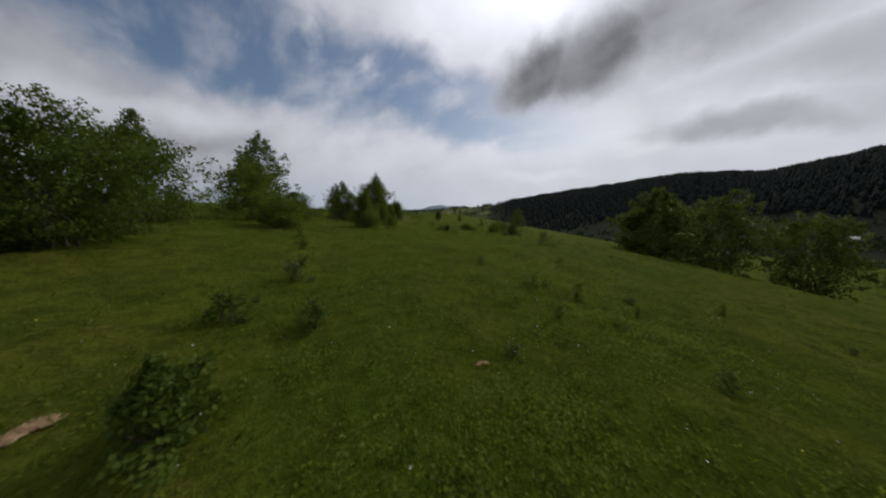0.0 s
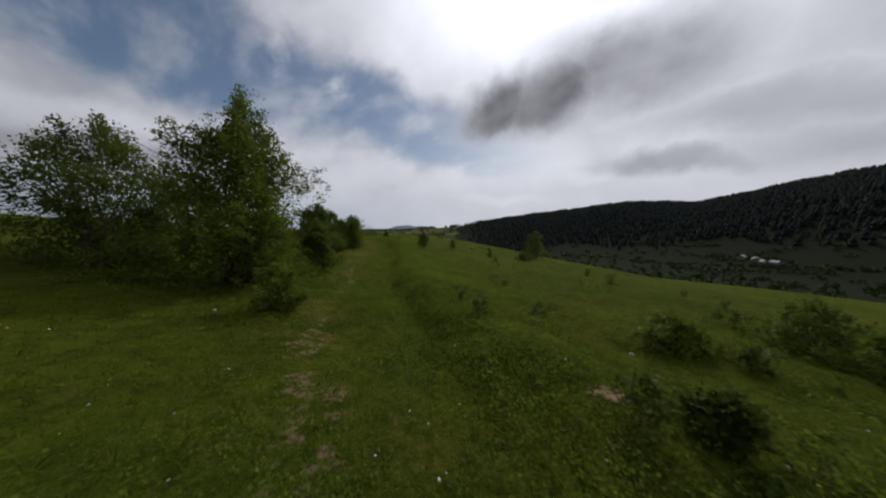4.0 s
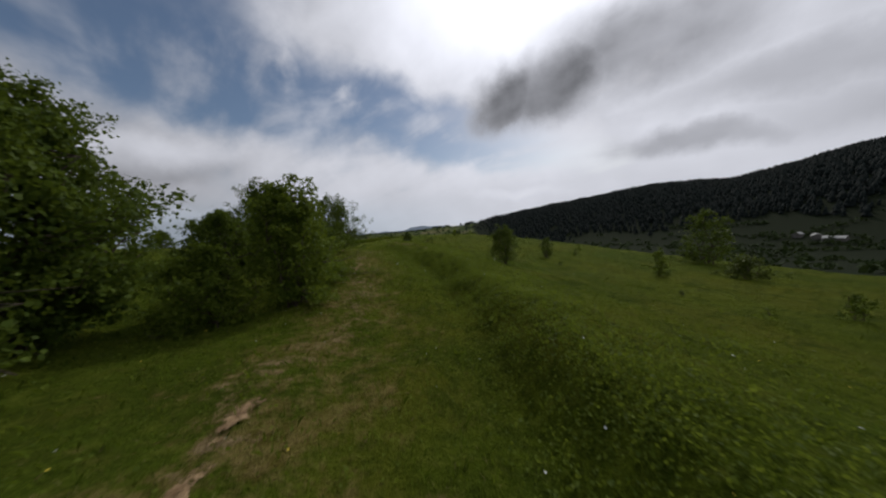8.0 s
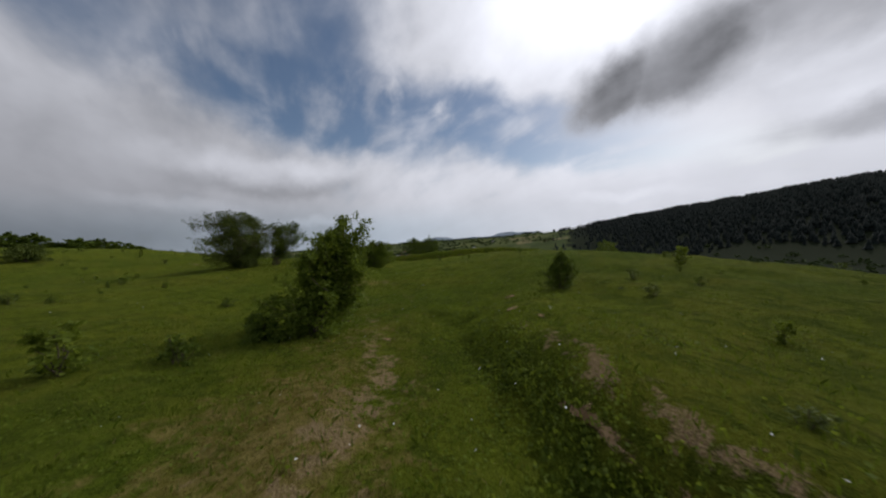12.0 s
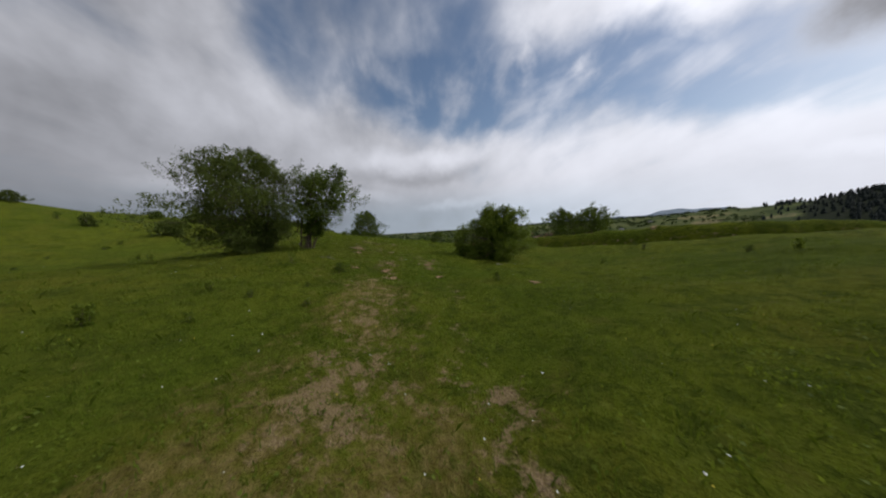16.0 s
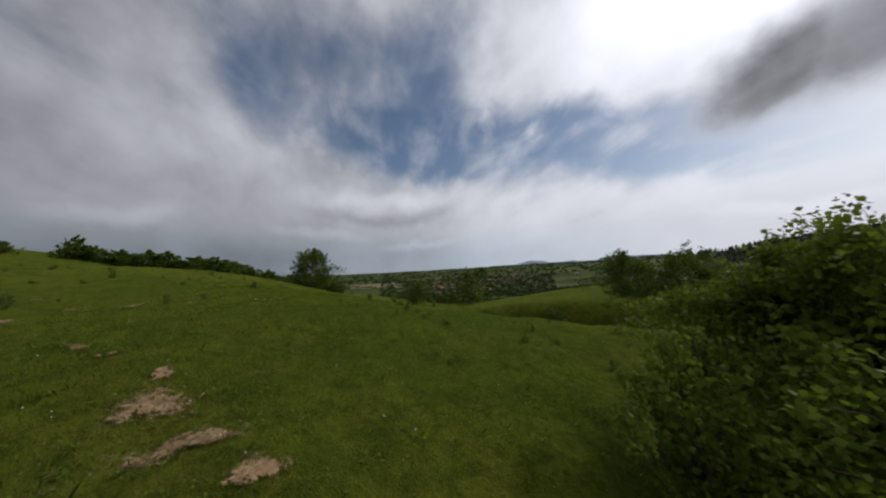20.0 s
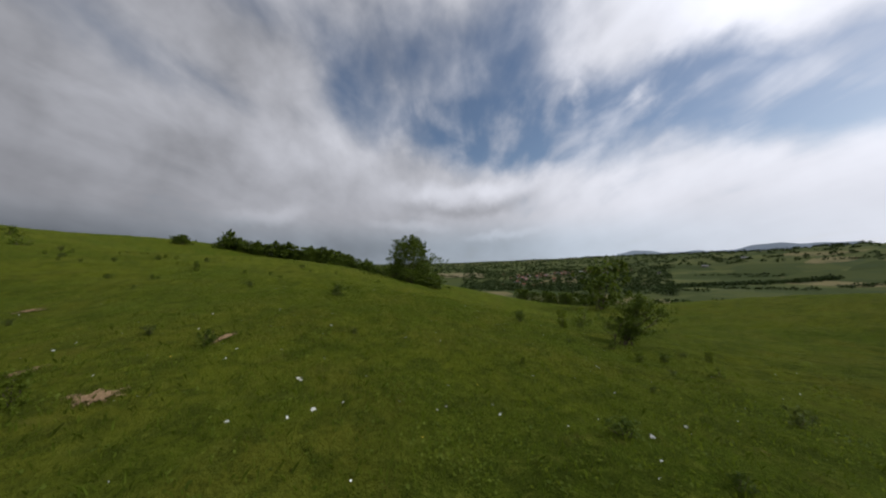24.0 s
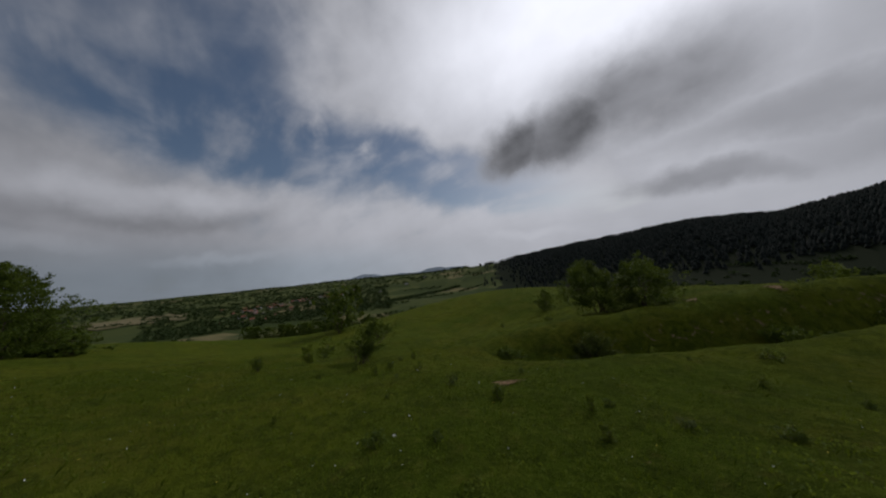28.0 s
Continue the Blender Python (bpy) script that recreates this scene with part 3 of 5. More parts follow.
def leaf_quads(centres, size, droop=0.35, gen=None):
    """Pointed leaves of four corners, turned at random, round the given places."""
    g = gen or rng
    n = len(centres)
    a = g.normal(size=(n, 3))
    a[:, 2] *= 0.6
    a /= np.linalg.norm(a, axis=1)[:, None]
    b = g.normal(size=(n, 3))
    b[:, 2] -= droop
    b -= a * (a * b).sum(1)[:, None]
    b /= np.linalg.norm(b, axis=1)[:, None]
    s = (size * (0.6 + 0.8 * g.random(n)))[:, None]
    w = s * 0.42
    fold = np.cross(a, b) * s * 0.12
    v = np.stack([centres, centres + b * s * 0.5 + a * w + fold, centres + b * s, centres + b * s * 0.5 - a * w + fold], 1)
    return v.reshape(-1, 3), np.arange(4 * n).reshape(n, 4)


def tube(path, r0, r1, sides=5):
    path = np.asarray(path, float)
    n = len(path)
    t = np.gradient(path, axis=0)
    t /= np.linalg.norm(t, axis=1)[:, None] + 1e-9
    ref = np.where(np.abs(t[:, 2:3]) > 0.9, np.array([[1.0, 0, 0]]), np.array([[0, 0, 1.0]]))
    u = np.cross(t, ref)
    u /= np.linalg.norm(u, axis=1)[:, None] + 1e-9
    v = np.cross(t, u)
    rad = np.linspace(r0, r1, n)[:, None, None]
    ang = np.linspace(0, 2 * np.pi, sides, endpoint=False)
    ring = path[:, None, :] + rad * (np.cos(ang)[None, :, None] * u[:, None, :] + np.sin(ang)[None, :, None] * v[:, None, :])
    i = np.arange(n * sides).reshape(n, sides)
    j = np.roll(i, -1, axis=1)
    f = np.stack([i[:-1].ravel(), j[:-1].ravel(), j[1:].ravel(), i[1:].ravel()], 1)
    return ring.reshape(-1, 3), f


def gather(pieces):
    vs, fs, k = [], [], 0
    for v, f in pieces:
        vs.append(v)
        fs.append(f + k)
        k += len(v)
    return np.concatenate(vs), np.concatenate(fs)


def part(name, me, parent, label=""):
    ob = new(name, me)
    ob.parent = parent
    return tagged(ob, label)


def bush(name, label, category, x, y, height, radius, seed, leaves=9000, size=0.08, leaf=None, stems=12, clear=0.06, foot=0.75, lean=(0.0, 0.0), holes=0.22, turn=0.0, group="", stem=1.0, shoots=0.24, rise=0.9, wild=1.0):
    """A thorn bush: stems that fork into leafy sprays, whose tips fill an uneven crown with holes and loose shoots."""
    g = np.random.default_rng(seed)
    ph = g.random(9) * 6.283

    def crown(h, th):
        """Reach of the crown at a height (0 to 1) and a bearing."""
        low = np.arcsin(min(0.99, foot ** 1.6))
        belly = np.sin(np.clip(low + (math.pi - low) * h ** rise, 0, math.pi)) ** 0.62
        lump = wild * (0.17 * np.sin(2 * th + ph[0] + 2 * h) + 0.16 * np.sin(3 * th + ph[1] - 4 * h) + 0.14 * np.sin(5 * th + ph[2] + 8 * h) + 0.12 * np.sin(8 * th + ph[3] - 13 * h))
        return radius * (0.16 + 0.84 * belly) * (1 + lump)

    def at(h, th, q):
        r = crown(h, th) * q
        z = height * (clear + (1 - clear) * h) * (1 + wild * (0.09 * np.sin(3 * th + ph[4]) + 0.06 * np.sin(7 * th + ph[7])) * h)
        return np.stack([r * np.cos(th) + lean[0] * z, r * np.sin(th) + lean[1] * z, z], -1)

    # stems
    wood, joints = [], []
    for k in range(stems):
        th, h = 2.4 * k + g.random(), 0.25 + 0.6 * (k + 0.5) / stems
        end = at(np.array(h), np.array(th), np.array(0.30 + 0.35 * g.random()))
        base = np.array([g.normal() * 0.11 * radius, g.normal() * 0.11 * radius, -0.15])
        s = np.linspace(0, 1, 7)[:, None]
        way = base + (end - base) * np.concatenate([s ** 1.4, s ** 1.4, s ** 0.9], 1)
        way[1:-1] += g.normal(size=(5, 3)) * 0.022 * height
        wood.append(tube(way, stem * (0.009 * height + 0.008), 0.006, 5))
        joints.append(way[2:])
    joints = np.concatenate(joints)
    # sprays, gathered into boughs with gaps between them
    per = 46
    n = max(12, int(leaves * 0.80 / per))
    boughs = int(15 + 5 * radius * height ** 0.5)
    bh, bt = (np.arange(boughs) + 0.5 + 0.6 * g.normal(size=boughs)) / boughs, 2.4 * np.arange(boughs) + 0.5 * g.normal(size=boughs)
    br = 0.52 + 0.70 * g.random(boughs) ** 1.3
    k = g.integers(0, boughs, n)
    h = np.clip(bh[k] + 0.055 * g.normal(size=n), 0.0, 1.0)
    th = bt[k] + 0.19 * g.normal(size=n)
    reach = br[k] * (0.48 + 0.52 * np.sqrt(g.random(n)))
    loose = g.random(n) < shoots
    reach = np.where(loose, br[k] + 0.30 * g.random(n) ** 1.3, reach)
    keep = (np.sin(4 * th + ph[5] + 5 * h) * np.sin(9 * h + 2 * th + ph[6]) < 1.0 - 2.0 * holes) | (g.random(n) < 0.3)
    h, th, reach, loose = h[keep], th[keep], reach[keep], loose[keep]
    tip = at(h, th, reach)
    n = len(h)
    d = np.stack([np.cos(th), np.sin(th), 0.15 + 1.1 * h + 0.5 * loose], 1) + g.normal(size=(n, 3)) * 0.38
    d /= np.linalg.norm(d, axis=1)[:, None]
    ln = (0.22 + 0.24 * g.random(n)) * np.clip(radius * 0.75, 0.3, 1.5) * (1 + 0.4 * loose)
    start = tip - d * ln[:, None]
    for k in range(0, n, 3):
        j = joints[np.argmin(((joints - start[k]) ** 2).sum(1) + 0.6 * np.abs(joints[:, 2] - start[k, 2] + 0.3))]
        mid = (j + start[k]) / 2 + np.array([0, 0, -0.04 * height * g.random()])
        end = tip[k] - np.array([0, 0, 0.10 * ln[k]])
        wood.append(tube(np.array([j, mid, start[k], (start[k] + end) / 2 + np.array([0, 0, 0.02 * ln[k]]), end]), 0.009 * stem, 0.002, 3))
    f = g.random((n, per)) ** 0.75
    f[:, :3] = 1.02
    spread = (0.030 + 0.045 * min(radius, 2.0))
    p = start[:, None, :] + d[:, None, :] * (ln[:, None] * f)[:, :, None]
    p[:, :, 2] -= 0.10 * ln[:, None] * f ** 2
    p = p + g.normal(size=p.shape) * (spread * (1.15 - 0.75 * f))[:, :, None] * np.array([1, 1, 0.7])
    # larger leaves of the dense inside
    m = int(leaves * 0.20)
    inner = at(g.random(m) ** 0.9 * 0.88, g.random(m) * 6.283, 0.15 + 0.45 * np.sqrt(g.random(m)))
    cs = np.concatenate([p.reshape(-1, 3), inner])
    big = np.where(np.arange(len(cs)) < n * per, 1.0, 1.4)
    ok = cs[:, 2] > 0.02
    cs, big = cs[ok], big[ok]
    root = new(name)
    root.matrix_world = pose(x, y, ground_at(x, y), 0, 0, turn)
    tagged(root, label, category, group)
    part("trunk", np_mesh("trunk", *gather(wood), [BARK], True), root, "grey-brown branching stems")
    v, f = leaf_quads(cs, size * big, gen=g)
    part("crown", np_mesh("crown", v, f, [leaf or LEAF]), root)
    return root


# x, y, height, radius, leaves, leaf size, stems, bare foot, leaf, label
LOWER_SLOPE_BUSHES = [
    (-9.0, 5.8, 3.1, 2.5, 17000, 0.085, 18, 0.05, LEAF, "large dark green hawthorn beside the grassy track"),
    (-12.5, 10.8, 3.8, 2.4, 11000, 0.09, 14, 0.05, LEAF, "broad green hawthorn thicket on the slope"),
    (-16.6, 24.4, 6.4, 2.9, 11000, 0.11, 14, 0.10, LEAF, "tall pointed hawthorn on the upper slope"),
    (-14.4, 20.0, 4.3, 2.7, 10000, 0.10, 16, 0.05, LEAF, "spreading green hawthorn on the upper slope"),
    (-11.4, 15.6, 3.0, 2.2, 11000, 0.085, 14, 0.03, LEAF_FRESH, "low fresh green bush under the hawthorns"),
    (-5.4, 17.9, 2.3, 1.2, 13000, 0.065, 14, 0.04, LEAF_FRESH, "rounded light green hawthorn close to the track"),
    (-6.6, 25.0, 4.2, 1.7, 26000, 0.072, 18, 0.03, LEAF_FRESH, "tall fresh green hawthorn with a loose top"),
    (-9.6, 25.2, 3.2, 2.1, 16000, 0.075, 18, 0.06, LEAF, "sparse hawthorn with bare grey twigs"),
    (-17.2, 42.4, 3.0, 1.5, 4200, 0.085, 9, 0.16, LEAF_GREY, "thin open hawthorn on the skyline"),
    (-9.3, 38.4, 3.1, 1.8, 21000, 0.08, 16, 0.05, LEAF, "dark bushy hawthorn beside the track"),
    (-6.95, 40.4, 2.4, 0.95, 10000, 0.065, 12, 0.05, LEAF_FRESH, "small bright green hawthorn at the track edge"),
]
TRACKSIDE_BUSHES = [
    (-8.9, 47.0, 2.35, 1.45, 13000, 0.062, 12, 0.08, LEAF, "hawthorn leaning over the track"),
    (-8.8, 44.1, 1.75, 1.2, 10000, 0.07, 12, 0.04, LEAF, "low hawthorn thicket beside the bare rut"),
    (-10.2, 45.4, 2.6, 1.2, 11000, 0.07, 14, 0.10, LEAF, "tall hawthorn with uneven top boughs"),
    (-7.1, 42.0, 0.5, 1.25, 5000, 0.06, 12, 0.02, LEAF_FRESH, "sprawling low thorn bush reaching to the rut"),
    (-11.8, 56.1, 2.35, 1.05, 13000, 0.07, 10, 0.03, LEAF_FRESH, "leaning green hawthorn with a long low skirt"),
    (-12.4, 55.35, 0.5, 0.45, 2600, 0.065, 9, 0.02, LEAF, "low dark skirt of thorns in the shade"),
    (-8.1, 39.7, 1.3, 0.85, 5000, 0.065, 10, 0.03, LEAF_FRESH, "low fresh green growth between two hawthorns"),
    (-10.6, 36.9, 0.8, 1.0, 4000, 0.065, 9, 0.02, LEAF, "low dark thorns at the foot of a hawthorn"),
    (-9.8, 42.6, 1.5, 1.1, 6000, 0.075, 10, 0.05, LEAF, "mid-sized hawthorn between the taller ones"),
    (-26.5, 65.6, 3.95, 2.5, 32000, 0.072, 20, 0.03, LEAF_GREY, "big spreading hawthorn tree with a feathery crown"),
    (-25.3, 67.2, 3.3, 1.4, 11000, 0.07, 13, 0.20, LEAF, "open leafy tree with bare lower stems"),
    (-20.6, 74.2, 2.6, 1.5, 32000, 0.066, 14, 0.05, LEAF_FRESH, "round leafy hawthorn beside the track"),
    (-21.8, 73.0, 1.5, 0.6, 2600, 0.055, 9, 0.08, LEAF_FRESH, "small light green sapling beside the hawthorn"),
]
BEND_BUSHES = [
    (-21.4, 88.9, 3.0, 2.2, 13000, 0.075, 9, 0.14, LEAF, "wind-bent dark hawthorn on the knoll"),
    (-19.6, 88.0, 2.7, 1.9, 11000, 0.075, 9, 0.10, LEAF, "dark rounded hawthorn with a wide foot on the knoll"),
    (6.8, 98.0, 4.0, 2.4, 5200, 0.12, 9, 0.08, LEAF_FRESH, "loose fresh green thorn tree beyond the gully"),
    (-26.9, 82.9, 0.7, 0.8, 1600, 0.06, 7, 0.02, LEAF, "tangled dark thorns in the bed of the gully"),
    (-17.6, 83.4, 0.9, 1.5, 2600, 0.07, 7, 0.02, LEAF, "tall tangled thorns in the bed of the gully"),
    (-12.6, 83.6, 0.9, 1.6, 2600, 0.08, 7, 0.02, LEAF, "dark overgrown thorns in the bed of the gully"),
    (-28.6, 83.4, 0.35, 0.8, 900, 0.07, 7, 0.02, LEAF, "low dark thorns along the gully"),
    (-25.8, 83.3, 0.4, 1.0, 1300, 0.07, 7, 0.02, LEAF, "spreading dark thorns along the gully"),
    (-22.8, 83.2, 0.4, 1.1, 1300, 0.07, 7, 0.02, LEAF_GREY, "low dusky thorns along the gully"),
    (-20.0, 83.2, 0.45, 1.2, 1500, 0.07, 7, 0.02, LEAF, "dark tangle of thorns along the gully"),
    (-15.6, 83.2, 0.5, 1.4, 1700, 0.08, 7, 0.02, LEAF, "broad dark thorns along the gully"),
    (0.3, 19.6, 0.48, 0.34, 1500, 0.055, 7, 0.04, LEAF, "low dark thorn bush in the rough meadow"),
    (1.9, 21.4, 0.55, 0.7, 2600, 0.055, 7, 0.04, LEAF_FRESH, "low spreading thorn bush on a grassy hump"),
    (4.5, 21.3, 0.9, 0.8, 2600, 0.055, 7, 0.04, LEAF, "dusky thorn bush at the meadow edge"),
]
GULLY_BUSHES = [
    (-1.8, 1.5, 0.5, 0.38, 1300, 0.05, 7, 0.04, LEAF, "dark low thorn bush in the long grass"),
    (4.9, 18.3, 0.8, 0.6, 2200, 0.055, 7, 0.04, LEAF, "ragged thorn bush at the meadow edge"),
    (4.0, 20.2, 0.8, 0.7, 2200, 0.055, 7, 0.04, LEAF_FRESH, "ragged light green thorn bush in the meadow"),
    (-54.2, 87.2, 4.8, 2.9, 15000, 0.12, 14, 0.03, LEAF, "broad dark green hawthorn standing alone"),
    (-34.0, 83.2, 1.55, 0.75, 4200, 0.055, 8, 0.12, LEAF, "slanting thorn shrub with a narrow foot in the meadow"),
    (-49.4, 63.8, 1.6, 1.6, 6500, 0.08, 10, 0.10, LEAF_GREY, "low grey-green shrub on the hillside"),
    (-70.8, 51.6, 1.3, 1.2, 3600, 0.10, 7, 0.05, LEAF_GREY, "dusky thorn bush on the crest of the hill"),
    (-69.6, 47.6, 1.5, 1.3, 3000, 0.10, 7, 0.15, LEAF_GREY, "windswept thorn bush on the crest of the hill"),
    (-108.0, 62.6, 2.1, 2.0, 3600, 0.16, 7, 0.10, LEAF, "dark round tree on the crest of the hill"),
    (-56.0, 58.5, 1.2, 0.8, 2200, 0.08, 7, 0.05, LEAF_GREY, "small dusky thorn bush on the hillside"),
    (15.8, 19.4, 4.6, 3.2, 18000, 0.13, 20, 0.02, LEAF, "wide green hazel thicket below the meadow edge"),
]
OPEN_MEADOW_BUSHES = [
    (21.4, 20.6, 5.8, 3.9, 18000, 0.13, 20, 0.02, LEAF, "tall green hazel thicket below the meadow edge"),
    (27.5, 19.0, 5.8, 3.6, 14000, 0.13, 14, 0.03, LEAF, "dark shrub mass below the meadow edge"),
    (14.7, 51.5, 3.4, 1.9, 4500, 0.10, 11, 0.08, LEAF, "dusky shrub at the edge of the meadow"),
    (-0.8, 46.8, 1.75, 0.72, 4600, 0.055, 9, 0.12, LEAF, "young hawthorn standing in the open meadow"),
    (3.2, 51.0, 1.3, 0.5, 1800, 0.06, 8, 0.10, LEAF, "small dark thorn bush in the meadow"),
    (6.9, 46.9, 1.3, 0.45, 1600, 0.06, 8, 0.08, LEAF_FRESH, "slender young thorn tree at the meadow edge"),
    (10.8, 46.4, 1.2, 1.0, 2600, 0.07, 9, 0.06, LEAF_GREY, "loose grey-green shrub at the meadow edge"),
    (-6.1, 60.4, 1.1, 0.52, 3200, 0.055, 9, 0.05, LEAF, "knee-high dark thorn bush in the meadow"),
    (-25.2, 83.6, 1.2, 0.8, 3600, 0.065, 10, 0.05, LEAF_GREY, "flowering pale shrub on the gully edge"),
    (-8.2, 13.2, 1.5, 1.5, 7000, 0.075, 12, 0.03, LEAF_FRESH, "low spreading bush on the bank below the hawthorns"),
    (-10.4, 18.4, 2.0, 1.7, 7000, 0.08, 12, 0.03, LEAF, "dense green undergrowth below the hawthorns"),
    (-4.6, 23.0, 0.9, 0.5, 2400, 0.055, 8, 0.04, LEAF_FRESH, "small fresh bush at the foot of a tall hawthorn"),
    (-5.6, 27.6, 2.0, 0.95, 9000, 0.065, 12, 0.04, LEAF, "dense rounded hawthorn behind a taller one"),
    (-12.6, 58.3, 1.5, 0.6, 2400, 0.055, 7, 0.14, LEAF_FRESH, "thin upright thorn shrub beside a leaning hawthorn"),
    (-21.2, 98.0, 1.9, 1.0, 2600, 0.08, 7, 0.12, LEAF, "small round tree on the crest of the knoll"),
    (-6.8, 34.8, 1.15, 0.62, 2400, 0.055, 9, 0.06, LEAF_FRESH, "small thorny shrub with thin leaves"),
]
BUSHES = LOWER_SLOPE_BUSHES + TRACKSIDE_BUSHES + BEND_BUSHES + GULLY_BUSHES + OPEN_MEADOW_BUSHES
# crowns that lean, or stand narrow on the ground: lean, foot, holes
HABIT = {"small thorny shrub with thin leaves": ((0.05, 0.0), 0.42, 0.5), "dark low thorn bush in the long grass": ((0.0, 0.0), 0.8, 0.45), "sprawling low thorn bush reaching to the rut": ((0.0, 0.0), 0.98, 0.5), "big spreading hawthorn tree with a feathery crown": ((0.0, 0.0), 0.40, 0.30), "open leafy tree with bare lower stems": ((0.20, 0.24), 0.28, 0.34),
         "round leafy hawthorn beside the track": ((0.0, 0.03), 0.5, 0.14), "leaning green hawthorn with a long low skirt": ((0.24, 0.14), 0.95, 0.24),
         "low dark skirt of thorns in the shade": ((0.0, 0.0), 0.97, 0.1), "hawthorn leaning over the track": ((0.20, 0.05), 0.5, 0.30),
         "tall fresh green hawthorn with a loose top": ((0.10, -0.04), 0.8, 0.26), "sparse hawthorn with bare grey twigs": ((0.0, 0.0), 0.75, 0.42),
         "loose fresh green thorn tree beyond the gully": ((0.0, 0.0), 0.6, 0.4), "thin open hawthorn on the skyline": ((0.0, 0.0), 0.4, 0.3), "slanting thorn shrub with a narrow foot in the meadow": ((0.28, 0.30), 0.3, 0.3), "wind-bent dark hawthorn on the knoll": ((-0.34, 0.0), 0.7, 0.14), "dark bushy hawthorn beside the track": ((0.0, 0.0), 0.7, 0.16), "broad dark green hawthorn standing alone": ((0.0, 0.0), 0.75, 0.08), "small light green sapling beside the hawthorn": ((0.0, 0.0), 0.42, 0.36), "dark rounded hawthorn with a wide foot on the knoll": ((0.0, 0.0), 0.6, 0.24)}
for k, (x, y, h, r, n, size, stems, clear, leaf, label) in enumerate(BUSHES):
    lean, foot, holes = HABIT.get(label, ((0.0, 0.0), 0.95, 0.45) if label.endswith("gully") else ((0.0, 0.0), 0.75, 0.27))
    rise = 1.6 if foot < 0.3 else 1.35 if foot < 0.5 else 0.9
    beside = float(abs(track_place(np.array([x]), np.array([y]))[1][0]))
    many, fine = (2.2, 0.70) if beside < 9 else (1.3, 0.92)
    bush("hawthorn_bush", label, "bush", x, y, h, r, 100 + k, int(n * many), size * fine, leaf, stems, clear, foot, lean, holes, turn={"big": 40, "round": 200}.get(label.split()[0], 0), rise=rise, wild=0.4 if "alone" in label or "big" in label else 1.0, group="hawthorns along the hillside")

# bushes along the hilltop and below the edge, too far to tell their twigs apart
far_bush = bush("hilltop_bush", "dark rounded bush in a row on the hilltop", "bush", -117.0, 70.0, 4.0, 2.6, 300, 1500, 0.30, LEAF, 8, 0.02, 0.8, group="bushes on the hilltop")
g = np.random.default_rng(31)
row = np.array([(-114, 70), (-110, 79), (-102, 89), (-94, 95), (-84, 98), (-74, 98), (-62, 95)], float)
run = np.concatenate([[0], np.cumsum(np.hypot(*np.diff(row, axis=0).T))])
for k in range(74):
    q = run[-1] * (k + 0.7 * g.random()) / 74
    x, y = np.interp(q, run, row[:, 0]) + g.normal() * 1.6, np.interp(q, run, row[:, 1]) + g.normal() * 1.6
    s = (0.45 + 0.70 * g.random() ** 2) * (1 - 0.45 * q / run[-1])
    copy_thing(far_bush, pose(x, y, ground_at(x, y) - 0.1, 0, 0, g.random() * 360) @ Matrix.Diagonal((s * (1.3 + g.random()), s * (1.3 + g.random()), s, 1)))
edge_tree = bush("valley_tree", "leafy green tree below the edge of the meadow", "tree", -46.0, 113.0, 7.0, 4.2, 301, 2600, 0.36, LEAF, 9, 0.06, 0.6, group="trees below the meadow edge")
for k in range(20):
    # a row along the lower edge, its tops a little above the lip of the meadow
    a, r = radians(9.0 + 1.45 * k + 0.6 * g.normal()), 53.0 + 4.0 * g.random()
    x, y = -30.8 - r * math.sin(a), 73.8 + r * math.cos(a)
    z = ground_at(x, y) - 0.2
    s = float(np.clip((2.8 - r * math.tan(radians(7.4 - 0.075 * k + 0.5 * g.random())) - z) / 7.0, 0.22, 0.75))
    copy_thing(edge_tree, pose(x, y, z, 0, 0, g.random() * 360) @ Matrix.Diagonal((s * 1.2, s * 1.2, s, 1)))

# ---------------------------------------------------------------- young thorns in the meadow: place and height
LOWER_MEADOW = [
    (-1.7, 3.2, 0.56), (-1.4, 5.2, 0.65), (-2.9, 4.9, 0.66), (1.9, 4.1, 0.30), (2.9, 4.2, 0.31), (3.7, 4.7, 0.35),
    (2.8, 5.3, 0.46), (1.2, 8.3, 0.39), (3.0, 2.5, 0.30), (-1.8, 1.6, 0.55), (-2.8, 3.2, 0.66), (5.6, 5.0, 0.35),
    (0.8, 2.9, 0.27), (-0.2, 19.8, 0.62), (0.8, 17.3, 0.52), (2.4, 20.7, 0.58), (1.7, 15.4, 0.30), (4.2, 17.5, 0.68),
    (6.1, 15.6, 0.76), (5.7, 13.7, 0.75), (-4.4, 8.0, 0.56), (-5.9, 10.7, 0.43), (-0.9, 22.6, 0.60), (0.5, 23.0, 0.42),
    (0.6, 19.2, 0.52), (4.6, 22.4, 0.53), (4.1, 20.1, 0.80), (4.9, 18.3, 0.64), (2.9, 17.9, 0.16), (-4.3, 17.0, 0.54),
    (-4.0, 18.6, 0.41), (5.0, 16.9, 0.38), (-1.1, 23.5, 0.57),
]
